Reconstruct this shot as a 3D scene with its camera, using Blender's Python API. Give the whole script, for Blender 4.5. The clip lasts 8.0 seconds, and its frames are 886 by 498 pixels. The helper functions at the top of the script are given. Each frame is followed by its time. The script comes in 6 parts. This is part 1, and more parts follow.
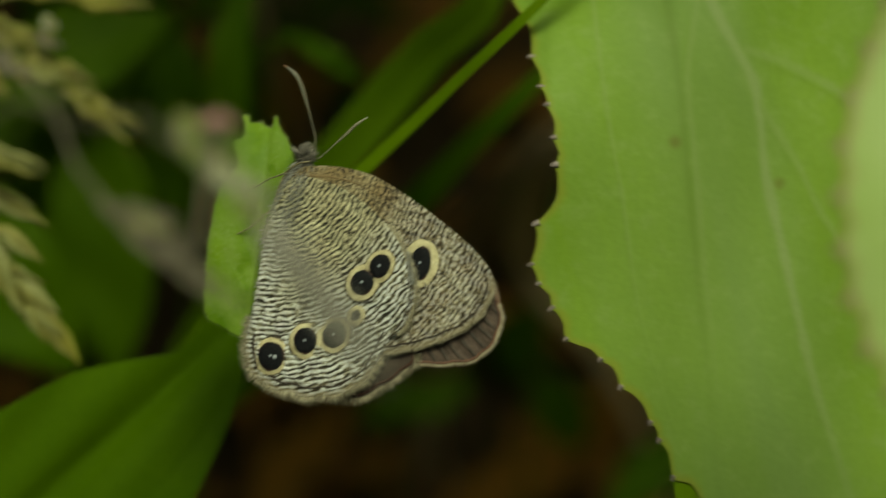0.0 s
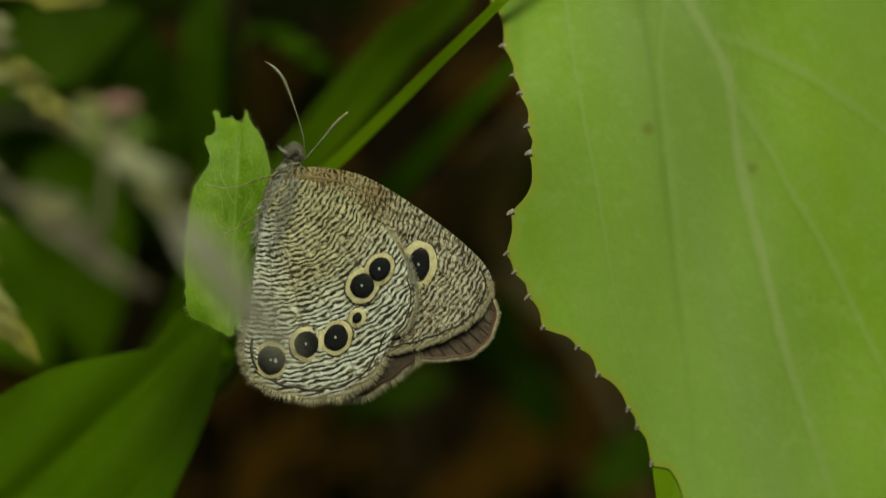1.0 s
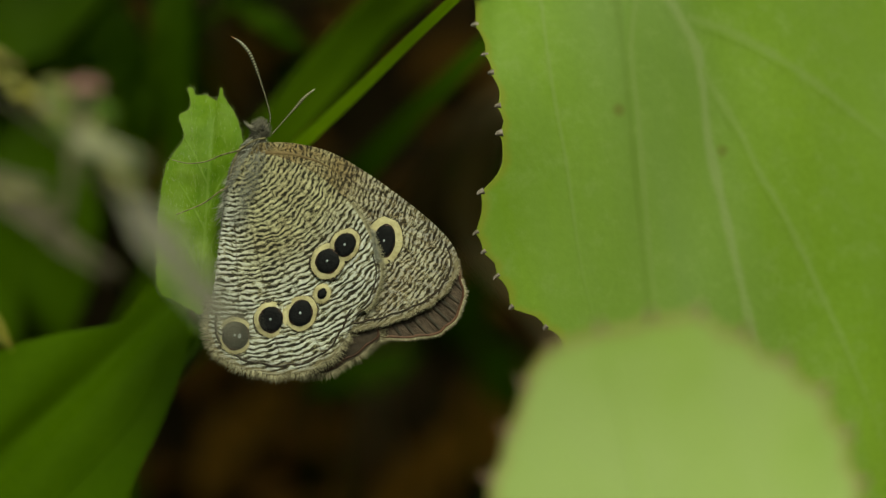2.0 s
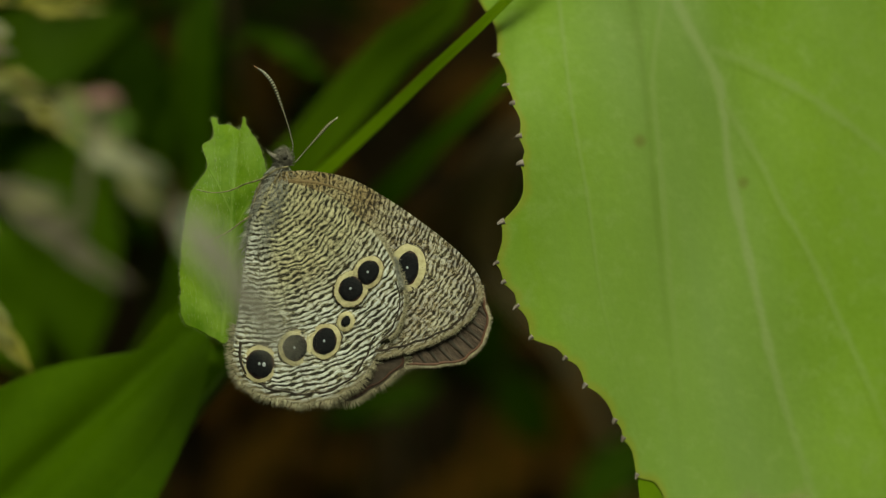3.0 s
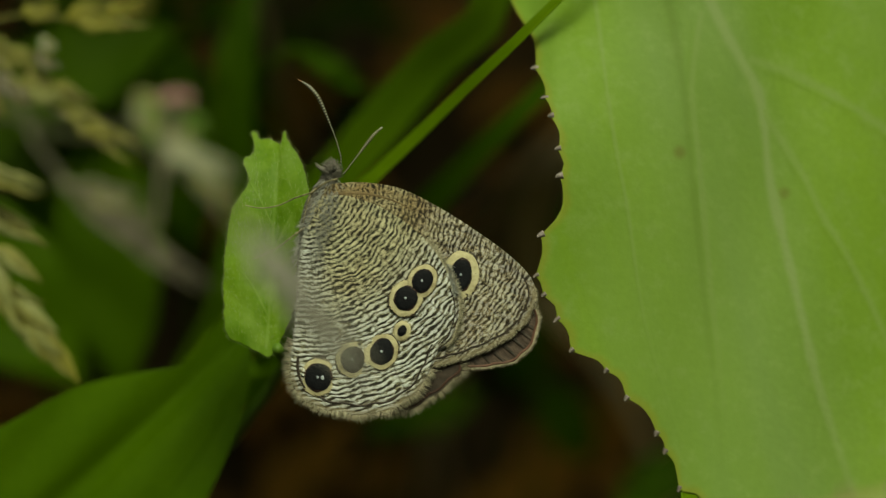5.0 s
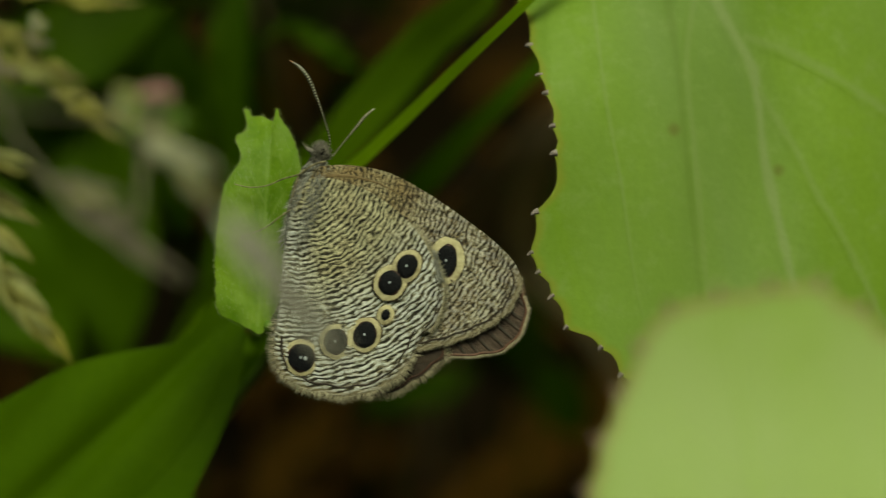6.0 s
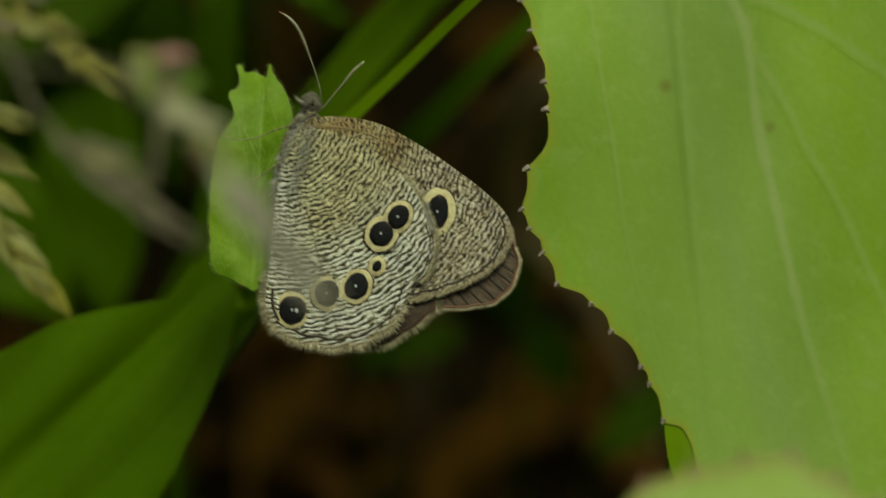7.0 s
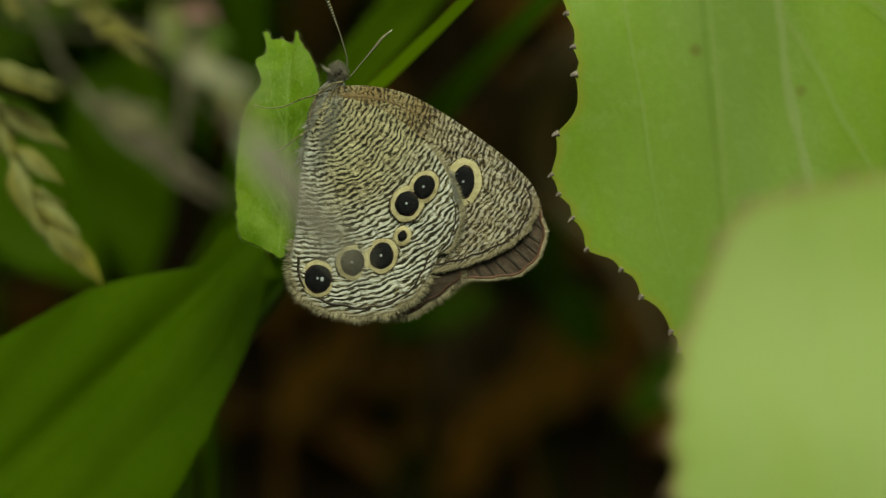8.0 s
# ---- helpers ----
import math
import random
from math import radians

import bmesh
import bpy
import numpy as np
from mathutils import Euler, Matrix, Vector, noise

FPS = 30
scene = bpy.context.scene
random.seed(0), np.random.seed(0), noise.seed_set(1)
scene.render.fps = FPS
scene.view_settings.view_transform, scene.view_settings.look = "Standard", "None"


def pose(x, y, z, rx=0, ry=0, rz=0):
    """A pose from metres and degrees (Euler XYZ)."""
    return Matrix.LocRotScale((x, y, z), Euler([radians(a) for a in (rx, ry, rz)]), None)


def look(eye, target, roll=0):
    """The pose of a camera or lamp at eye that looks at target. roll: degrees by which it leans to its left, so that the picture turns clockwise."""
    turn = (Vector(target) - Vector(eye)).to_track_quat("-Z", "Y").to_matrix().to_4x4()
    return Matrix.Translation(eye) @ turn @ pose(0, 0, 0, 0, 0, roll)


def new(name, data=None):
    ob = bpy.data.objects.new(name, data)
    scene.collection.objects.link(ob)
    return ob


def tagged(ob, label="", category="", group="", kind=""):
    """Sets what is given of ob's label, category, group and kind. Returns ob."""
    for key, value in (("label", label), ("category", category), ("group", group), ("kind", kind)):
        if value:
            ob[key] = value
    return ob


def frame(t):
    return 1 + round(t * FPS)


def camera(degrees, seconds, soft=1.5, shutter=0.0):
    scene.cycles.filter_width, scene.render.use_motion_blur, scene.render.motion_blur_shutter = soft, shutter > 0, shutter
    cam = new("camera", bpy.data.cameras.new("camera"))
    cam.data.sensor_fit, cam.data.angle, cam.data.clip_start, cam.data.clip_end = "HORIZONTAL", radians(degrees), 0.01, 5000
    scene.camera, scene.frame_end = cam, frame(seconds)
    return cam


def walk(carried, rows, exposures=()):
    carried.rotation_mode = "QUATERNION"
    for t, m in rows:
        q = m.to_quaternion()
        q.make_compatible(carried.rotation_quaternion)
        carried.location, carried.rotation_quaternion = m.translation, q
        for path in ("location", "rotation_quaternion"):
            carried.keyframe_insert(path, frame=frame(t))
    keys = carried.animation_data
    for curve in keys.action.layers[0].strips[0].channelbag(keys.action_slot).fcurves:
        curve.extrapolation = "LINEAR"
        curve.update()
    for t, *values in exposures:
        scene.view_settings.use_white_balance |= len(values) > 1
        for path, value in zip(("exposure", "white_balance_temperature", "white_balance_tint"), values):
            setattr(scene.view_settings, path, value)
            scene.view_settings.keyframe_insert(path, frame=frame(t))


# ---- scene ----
cam = camera(32, 8.0, soft=1.2, shutter=0.5)
cam.data.dof.use_dof = True
cam.data.dof.focus_distance = 0.1365
cam.data.dof.aperture_fstop = 12.0

MM = 0.001
HEIGHT = 0.30          # of the butterfly over the ground
REACH = 0.136          # from the lens to the butterfly

# the plane across the view in which the butterfly's wings lie: x to the right, y up, z towards the lens
SIGHT = Matrix.Translation((0, 0, HEIGHT)) @ pose(0, 0, 0, 60, 0, 0)


def stand(x, y, z, turn=0, nod=0, yaw=0):
    """A pose in that plane, from millimetres and degrees: turned in the plane, then tilted out of it."""
    return (SIGHT @ Matrix.Translation((x * MM, y * MM, z * MM)) @ Matrix.Rotation(radians(nod), 4, "X")
            @ Matrix.Rotation(radians(yaw), 4, "Y") @ Matrix.Rotation(radians(turn), 4, "Z"))


def aim(x, y, z):
    """The pose of the lens, turned by so many degrees about its own axes."""
    return (SIGHT @ Matrix.Translation((0, 0, REACH)) @ Matrix.Rotation(radians(x), 4, "X")
            @ Matrix.Rotation(radians(y), 4, "Y") @ Matrix.Rotation(radians(z), 4, "Z"))


walk(cam, [
    (0.0, aim(0.820, 0.395, 0.215)), (0.1, aim(0.601, -0.594, 0.000)), (0.2, aim(0.267, -1.147, 0.090)),
    (0.3, aim(0.103, -0.766, -0.019)), (0.4, aim(0.114, -0.681, -0.170)), (0.5, aim(0.364, -0.805, -0.110)),
    (0.6, aim(0.389, -0.344, -0.008)), (0.7, aim(0.304, -0.528, 0.024)), (0.8, aim(0.556, -0.329, -0.018)),
    (0.9, aim(0.220, -0.298, 0.000)), (1.0, aim(0.452, -0.519, -0.765)), (1.1, aim(0.543, -0.481, -0.049)),
    (1.2, aim(0.359, -0.795, 0.012)), (1.3, aim(0.337, -1.170, -0.034)), (1.4, aim(0.166, -1.717, -0.040)),
    (1.5, aim(0.008, -1.582, -0.223)), (1.6, aim(-0.260, -1.458, 0.001)), (1.7, aim(-0.460, -1.692, -0.152)),
    (2.8, aim(0.397, -1.053, 0.023)), (2.9, aim(0.526, -0.841, 0.002)), (3.0, aim(0.757, -0.894, 0.379)),
    (3.1, aim(0.739, -1.069, -0.018)), (3.2, aim(0.437, -0.802, 0.060)), (3.3, aim(0.358, -0.365, 0.000)),
    (3.4, aim(0.055, -0.063, 0.000)), (3.5, aim(0.000, 0.000, 0.000)), (3.6, aim(-0.066, 0.110, 0.012)),
    (3.7, aim(-0.203, 0.381, 0.022)), (3.8, aim(0.216, 0.409, 0.017)), (3.9, aim(0.101, 0.394, -0.018)),
    (4.0, aim(0.470, 0.472, -0.247)), (4.1, aim(0.630, 0.588, -0.028)), (4.2, aim(0.616, 0.662, -0.026)),
    (4.3, aim(0.909, 0.996, 0.045)), (4.4, aim(1.169, 1.098, -0.007)), (4.5, aim(1.328, 1.337, -0.055)),
    (4.6, aim(1.563, 1.530, 0.000)), (4.7, aim(1.513, 1.304, -0.023)), (5.8, aim(0.452, 0.034, -0.026)),
    (5.9, aim(0.404, 0.017, -0.018)), (6.0, aim(0.407, 0.376, -0.101)), (6.1, aim(0.402, 0.709, -0.018)),
    (6.2, aim(0.273, 0.836, 0.027)), (6.3, aim(0.251, 1.070, -0.018)), (6.4, aim(0.518, 1.586, 0.027)),
    (6.5, aim(0.340, 1.573, 0.166)), (6.6, aim(0.009, 1.401, -0.018)), (6.7, aim(-0.596, 1.057, 0.002)),
    (6.8, aim(-0.750, 0.669, -0.052)), (6.9, aim(-0.926, 0.441, -0.020)), (7.0, aim(-1.213, 0.043, -0.004)),
    (7.1, aim(-1.578, -0.160, 0.030)), (7.2, aim(-1.938, 0.027, 0.022)), (7.3, aim(-1.605, -0.145, -0.032)),
    (7.4, aim(-1.256, -0.333, 0.005)), (7.5, aim(-0.914, -0.070, -0.404)), (7.6, aim(-1.167, 0.141, -0.020)),
    (7.7, aim(-1.395, 0.562, -0.010)), (7.8, aim(-1.801, 0.715, -0.100)), (7.9, aim(-2.513, 0.946, -0.000)),
    (8.0, aim(-2.463, 1.139, -0.250)),
], exposures=[(0.0, 0.1, 7800, -24), (8.0, 0.1, 7800, -24)])


# ---- light: a bright overcast sky ----
world = bpy.data.worlds.new("sky")
scene.world = world
world.use_nodes = True
wn = world.node_tree
sky = wn.nodes.new("ShaderNodeTexSky")
sky.sky_type = "NISHITA"
sky.sun_disc = False
sky.sun_elevation, sky.sun_rotation = radians(68), radians(165)
sky.air_density, sky.dust_density = 1.0, 4.0
wn.nodes["Background"].inputs["Strength"].default_value = 0.10
wn.links.new(sky.outputs[0], wn.nodes["Background"].inputs["Color"])
sun = new("sun", bpy.data.lights.new("sun", "SUN"))
sun.data.energy, sun.data.angle, sun.data.color = 3.0, radians(25), (1.0, 0.95, 0.86)
sun.matrix_world = look((0.25, -0.35, 1.3), (0, 0, 0.1))
scene.view_settings.exposure = 0.0


# ---- materials ----
class Nodes:
    """A new node material and short ways to add nodes to it."""

    def __init__(self, name, rough=0.5, spec=0.3):
        self.mat = bpy.data.materials.new(name)
        self.mat.use_nodes = True
        self.tree = self.mat.node_tree
        self.bsdf = self.tree.nodes["Principled BSDF"]
        self.bsdf.inputs["Roughness"].default_value = rough
        self.bsdf.inputs["Specular IOR Level"].default_value = spec
        self.coord = self.tree.nodes.new("ShaderNodeTexCoord")

    def set(self, socket, value):
        if hasattr(value, "is_output"):
            self.tree.links.new(value, socket)
        else:
            socket.default_value = value

    def math(self, op, a, b=0.0, c=0.0):
        n = self.tree.nodes.new("ShaderNodeMath")
        n.operation = op
        for i, v in enumerate((a, b, c)):
            self.set(n.inputs[i], v)
        return n.outputs[0]

    def vec(self, x, y, z=0.0):
        n = self.tree.nodes.new("ShaderNodeCombineXYZ")
        for i, v in enumerate((x, y, z)):
            self.set(n.inputs[i], v)
        return n.outputs[0]

    def xyz(self, v):
        n = self.tree.nodes.new("ShaderNodeSeparateXYZ")
        self.set(n.inputs[0], v)
        return n.outputs

    def noise(self, vector, scale, detail=2.0, rough=0.5, distort=0.0):
        n = self.tree.nodes.new("ShaderNodeTexNoise")
        self.set(n.inputs["Vector"], vector)
        for k, v in (("Scale", scale), ("Detail", detail), ("Roughness", rough), ("Distortion", distort)):
            n.inputs[k].default_value = v
        return n.outputs["Fac"]

    def ramp(self, fac, stops):
        n = self.tree.nodes.new("ShaderNodeValToRGB")
        self.set(n.inputs[0], fac)
        e = n.color_ramp.elements
        while len(e) < len(stops):
            e.new(0.5)
        for el, (p, c) in zip(e, stops):
            el.position, el.color = p, (*c, 1)
        return n.outputs[0]

    def mix(self, fac, a, b, how="MIX"):
        n = self.tree.nodes.new("ShaderNodeMix")
        n.data_type, n.blend_type = "RGBA", how
        self.set(n.inputs["Factor"], fac)
        for s, v in ((n.inputs[6], a), (n.inputs[7], b)):
            self.set(s, (*v, 1) if isinstance(v, tuple) else v)
        return n.outputs[2]

    def rise(self, x, lo, hi):
        n = self.tree.nodes.new("ShaderNodeMapRange")
        n.interpolation_type = "SMOOTHSTEP"
        for i, v in enumerate((x, lo, hi, 0.0, 1.0)):
            self.set(n.inputs[i], v)
        return n.outputs[0]

    def bump(self, height, strength, distance):
        n = self.tree.nodes.new("ShaderNodeBump")
        n.inputs["Strength"].default_value, n.inputs["Distance"].default_value = strength, distance
        self.set(n.inputs["Height"], height)
        self.tree.links.new(n.outputs[0], self.bsdf.inputs["Normal"])

    def colour(self, value):
        self.set(self.bsdf.inputs["Base Color"], (*value, 1) if isinstance(value, tuple) else value)

    def translucent(self, colour, share):
        t = self.tree.nodes.new("ShaderNodeBsdfTranslucent")
        m = self.tree.nodes.new("ShaderNodeMixShader")
        self.set(t.inputs["Color"], (*colour, 1) if isinstance(colour, tuple) else colour)
        m.inputs[0].default_value = share
        self.tree.links.new(self.bsdf.outputs[0], m.inputs[1])
        self.tree.links.new(t.outputs[0], m.inputs[2])
        self.tree.links.new(m.outputs[0], self.tree.nodes["Material Output"].inputs["Surface"])


def leaf_material(name, dark, light, glow, rough=0.45, spec=0.35, grain=2200, patch=70, spots=0.0, share=0.25, bands=None, margin=None, streak=(110, 30, 14), mid_band=None, freckle=None, vein=None):
    n = Nodes(name, rough, spec)
    at = n.coord.outputs["Object"]
    big = n.noise(at, patch, 3)
    fine = n.noise(at, grain, 3, 0.6)
    col = n.ramp(n.math("ADD", n.math("MULTIPLY", big, 0.65), n.math("MULTIPLY", fine, 0.35)), [(0.35, dark), (0.65, light)])
    p = n.xyz(at)
    if bands:
        # paler colour in long soft streaks between the veins
        long = n.noise(n.vec(n.math("ADD", n.math("MULTIPLY", p[0], streak[0]), n.math("MULTIPLY", p[1], streak[1])), n.math("MULTIPLY", p[1], streak[2])), 1.0, 3, 0.5)
        share_of = n.math("MULTIPLY", n.rise(long, 0.38, 0.68), 0.75)
        if mid_band:
            # paler between the two main veins
            mm = (n.math("MULTIPLY", p[0], 1000.0), n.math("MULTIPLY", p[1], 1000.0))
            off = n.math("ABSOLUTE", n.math("SUBTRACT", n.math("ADD", mm[0], n.math("MULTIPLY", mm[1], mid_band[1])), mid_band[0]))
            inside = n.math("SUBTRACT", 1.0, n.rise(off, mid_band[2] * 0.3, mid_band[2] * 1.7))
            share_of = n.math("ADD", n.math("MULTIPLY", share_of, 0.45), n.math("MULTIPLY", inside, 0.5))
        col = n.mix(share_of, col, bands)
    if freckle:
        col = n.mix(n.math("MULTIPLY", n.rise(n.noise(at, 480, 4, 0.7), 0.48, 0.72), freckle[1]), col, freckle[0])
    if margin:
        uv = n.tree.nodes.new("ShaderNodeUVMap")
        d = n.math("ADD", n.xyz(uv.outputs[0])[1], n.math("MULTIPLY", n.noise(at, 900, 2), 0.5))
        col = n.mix(n.math("MULTIPLY", n.math("SUBTRACT", 1.0, n.rise(d, 0.45, 1.3)), 0.75), col, margin)
    if spots:
        v = n.tree.nodes.new("ShaderNodeTexVoronoi")
        n.set(v.inputs["Vector"], n.vec(p[0], p[1], 0.0))
        v.inputs["Scale"].default_value = 95
        near = n.math("SUBTRACT", 1.0, n.rise(v.outputs["Distance"], 0.02, 0.085))
        pick = n.rise(n.xyz(v.outputs["Color"])[0], 0.50, 0.9)
        col = n.mix(n.math("MULTIPLY", n.math("MULTIPLY", near, pick), spots), col, (0.12, 0.085, 0.02))
    if vein:
        # a vein melts into the blade on both sides of its middle
        uv = n.tree.nodes.new("ShaderNodeUVMap")
        off = n.math("ADD", n.xyz(uv.outputs[0])[0], n.math("MULTIPLY", n.math("SUBTRACT", n.noise(at, 260, 3), 0.5), 0.7))
        col = n.mix(n.math("MULTIPLY", n.math("SUBTRACT", 1.0, n.rise(off, 0.10, 0.85)), n.math("MULTIPLY", n.math("SUBTRACT", 1.0, n.rise(n.xyz(uv.outputs[0])[1], 0.45, 1.0)), vein[1])), col, vein[0])
    n.colour(col)
    n.bump(n.math("ADD", fine, n.math("MULTIPLY", n.noise(at, grain * 0.25, 2), 1.5)), 0.2, 0.0002)
    n.translucent(glow, share)
    return n.mat


def plain_material(name, dark, light, scale, rough=0.6, spec=0.3, bump=0.3, depth=0.0003):
    n = Nodes(name, rough, spec)
    at = n.coord.outputs["Object"]
    f = n.noise(at, scale, 4, 0.6)
    n.colour(n.ramp(n.math("ADD", n.math("MULTIPLY", f, 0.6), n.math("MULTIPLY", n.noise(at, scale * 0.13, 2), 0.4)),
                    [(0.35, dark), (0.65, light)]))
    n.bump(f, bump, depth)
    return n.mat


def wing_material(name, hub, dark, mid, pale, rim_from, rim_to, silver_glint, costa, veins, inner, tan, dash=2.3, ray_line=0.0, wave=0.115, grit=(11.0, 0.38)):
    """Scaled wing: short dark ripples across the veins, pale ground, dark lines along the outer margin, a painted
    shadow line at the overlap.
    """
    n = Nodes(name, 0.55, 0.35)
    p = n.xyz(n.coord.outputs["Object"])
    x = n.math("SUBTRACT", n.math("MULTIPLY", p[0], 1000.0), hub[0])
    y = n.math("SUBTRACT", n.math("MULTIPLY", p[1], 1000.0), hub[1])
    r = n.math("SQRT", n.math("ADD", n.math("MULTIPLY", x, x), n.math("MULTIPLY", y, y)))
    a = n.math("ARCTAN2", y, x)
    flat = n.vec(x, y)
    wob = n.math("MULTIPLY", n.math("SUBTRACT", n.noise(flat, 0.6, 2), 0.5), 0.9)
    rr = n.math("ADD", r, wob)
    arc = n.math("MULTIPLY", a, n.math("ADD", 4.5, n.math("MULTIPLY", r, 0.28)))
    broken = n.noise(n.vec(n.math("MULTIPLY", arc, dash), n.math("MULTIPLY", rr, 5.1)), 1.0, 3.0, 0.62, 0.5)
    shift = n.math("MULTIPLY", n.noise(n.vec(n.math("MULTIPLY", arc, 1.0), n.math("MULTIPLY", rr, 0.7)), 1.0, 1.0), 6.0)
    lines = n.math("MULTIPLY", n.math("SINE", n.math("ADD", n.math("MULTIPLY", rr, 14.6), shift)), wave)
    ripple = n.math("ADD", broken, lines)
    patch = n.noise(flat, 0.35, 2)
    scales = n.noise(flat, grit[0], 2, 0.7)
    f = n.math("ADD", ripple, n.math("ADD", n.math("MULTIPLY", n.math("SUBTRACT", patch, 0.5), 0.16),
                                     n.math("MULTIPLY", n.math("SUBTRACT", scales, 0.5), grit[1])))
    col = n.ramp(f, [(0.418, dark), (0.450, mid), (0.506, pale), (0.66, tuple(c * 1.72 for c in pale))])
    # fine darker lines that run out from the root and chop the ripples into dashes
    ray = n.math("ADD", n.math("MULTIPLY", a, 105.0), n.math("MULTIPLY", n.noise(flat, 0.8, 2), 9.0))
    cut = n.math("MULTIPLY", n.rise(n.math("SINE", ray), 0.40, 0.95), n.rise(r, 7.0, 12.0))
    col = n.mix(n.math("MULTIPLY", cut, ray_line), col, (0.36, 0.29, 0.20), "MULTIPLY")
    # warmer brown in soft patches
    col = n.mix(n.math("MULTIPLY", n.rise(n.noise(flat, 0.28, 3, 0.6), 0.40, 0.64), tan), col, (0.66, 0.53, 0.36), "MULTIPLY")
    # silvery scales low down on the wing, their specular glints put into the colour
    side = n.math("MULTIPLY", n.rise(n.math("MULTIPLY", a, -1.0), 1.25, 1.6), n.rise(r, 3.0, 6.0))
    low = n.math("MULTIPLY", n.math("MAXIMUM", n.rise(r, 9.0, 15.0), side), n.rise(ripple, 0.46, 0.60))
    col = n.mix(n.math("MULTIPLY", low, silver_glint), col, (0.78, 0.80, 0.85))
    # orange-brown front edge
    uv = n.tree.nodes.new("ShaderNodeUVMap")
    u = n.xyz(uv.outputs[0])
    front = n.math("MULTIPLY", n.math("MULTIPLY", n.rise(u[1], 0.25, 0.6), n.math("SUBTRACT", 1.0, n.rise(u[1], 1.0, 1.7))), n.math("SUBTRACT", 1.0, n.rise(r, 6.0, 13.0)))
    col = n.mix(n.math("MULTIPLY", n.math("MULTIPLY", front, costa), n.rise(ripple, 0.30, 0.55)), col, (0.27, 0.185, 0.085))
    def stretch(lo, hi):
        return n.math("MULTIPLY", n.rise(u[0], lo, lo + 0.03), n.math("SUBTRACT", 1.0, n.rise(u[0], hi - 0.03, hi)))

    on = stretch(rim_from, rim_to)
    d = n.math("ADD", u[1], n.math("MULTIPLY", n.math("SUBTRACT", n.noise(flat, 2.2, 1), 0.5), 0.25))
    # the last line paints the shadow where this wing overlaps the one behind
    for where, at, wide, strong in ((on, 0.50, 0.12, 0.35), (on, 1.0, 0.10, 0.45), (stretch(rim_to - 0.08, rim_to + 0.18), 0.14, 0.09, inner)):
        off = n.math("ABSOLUTE", n.math("SUBTRACT", d, at))
        line = n.math("SUBTRACT", 1.0, n.rise(off, wide * 0.5, wide * 1.6))
        col = n.mix(n.math("MULTIPLY", n.math("MULTIPLY", line, where), strong), col, (0.045, 0.028, 0.016))
    edge = n.math("MULTIPLY", n.math("SUBTRACT", 1.0, n.rise(d, 0.30, 0.42)), on)
    col = n.mix(n.math("MULTIPLY", edge, 0.75), col, (0.24, 0.195, 0.12))
    for b in veins:
        off = n.math("MULTIPLY", n.math("ABSOLUTE", n.math("SUBTRACT", n.math("ADD", a, n.math("MULTIPLY", wob, 0.012)), b)), r)
        on_vein = n.math("SUBTRACT", 1.0, n.rise(off, 0.03, 0.10))
        col = n.mix(n.math("MULTIPLY", n.math("MULTIPLY", on_vein, n.rise(r, 5.0, 9.0)), 0.4 + tan * 0.2), col, (0.085, 0.062, 0.032))
    n.colour(col)
    n.bump(n.math("ADD", ripple, n.math("MULTIPLY", scales, 0.6)), 1.0, 0.00022)
    n.translucent(col, 0.12)
    return n.mat


def banded_material(name, one, two, bands, club, tip):
    """Rings along the length, by the second texture coordinate, a pale club and the colour of its end."""
    n = Nodes(name, 0.6, 0.2)
    uv = n.tree.nodes.new("ShaderNodeUVMap")
    v = n.xyz(uv.outputs[0])[1]
    wave = n.math("SINE", n.math("MULTIPLY", v, bands * 6.2832))
    col = n.mix(n.rise(wave, 0.05, 0.6), one, two)
    col = n.mix(n.math("MULTIPLY", n.rise(v, 0.70, 0.88), 0.45), col, club)
    col = n.mix(n.rise(v, 0.93, 0.98), col, tip)
    n.colour(col)
    return n.mat


HUB = (-2.24, -1.69)
ROOT = (-3.43, 0.00)
HIND = wing_material("hindwing_scales", ROOT, (0.016, 0.012, 0.007), (0.150, 0.132, 0.074), (0.398, 0.370, 0.248), 0.27, 0.57, 0.75, 0.0, (-0.62, -0.80, -0.98, -1.16, -1.34, -1.52, -1.70), 0.7, 0.35, 2.3, 0.35)
FORE = wing_material("forewing_scales", ROOT, (0.030, 0.022, 0.011), (0.130, 0.102, 0.051), (0.285, 0.238, 0.144), 0.38, 0.66, 0.35, 0.45, (-0.20, -0.34, -0.47, -0.60, -0.73, -0.86), 0.0, 0.70, 3.6, 0.75, 0.085, (5.5, 0.62))
BROWN_WING = plain_material("brown_wing_scales", (0.018, 0.012, 0.008), (0.052, 0.035, 0.025), 1400, 0.6)
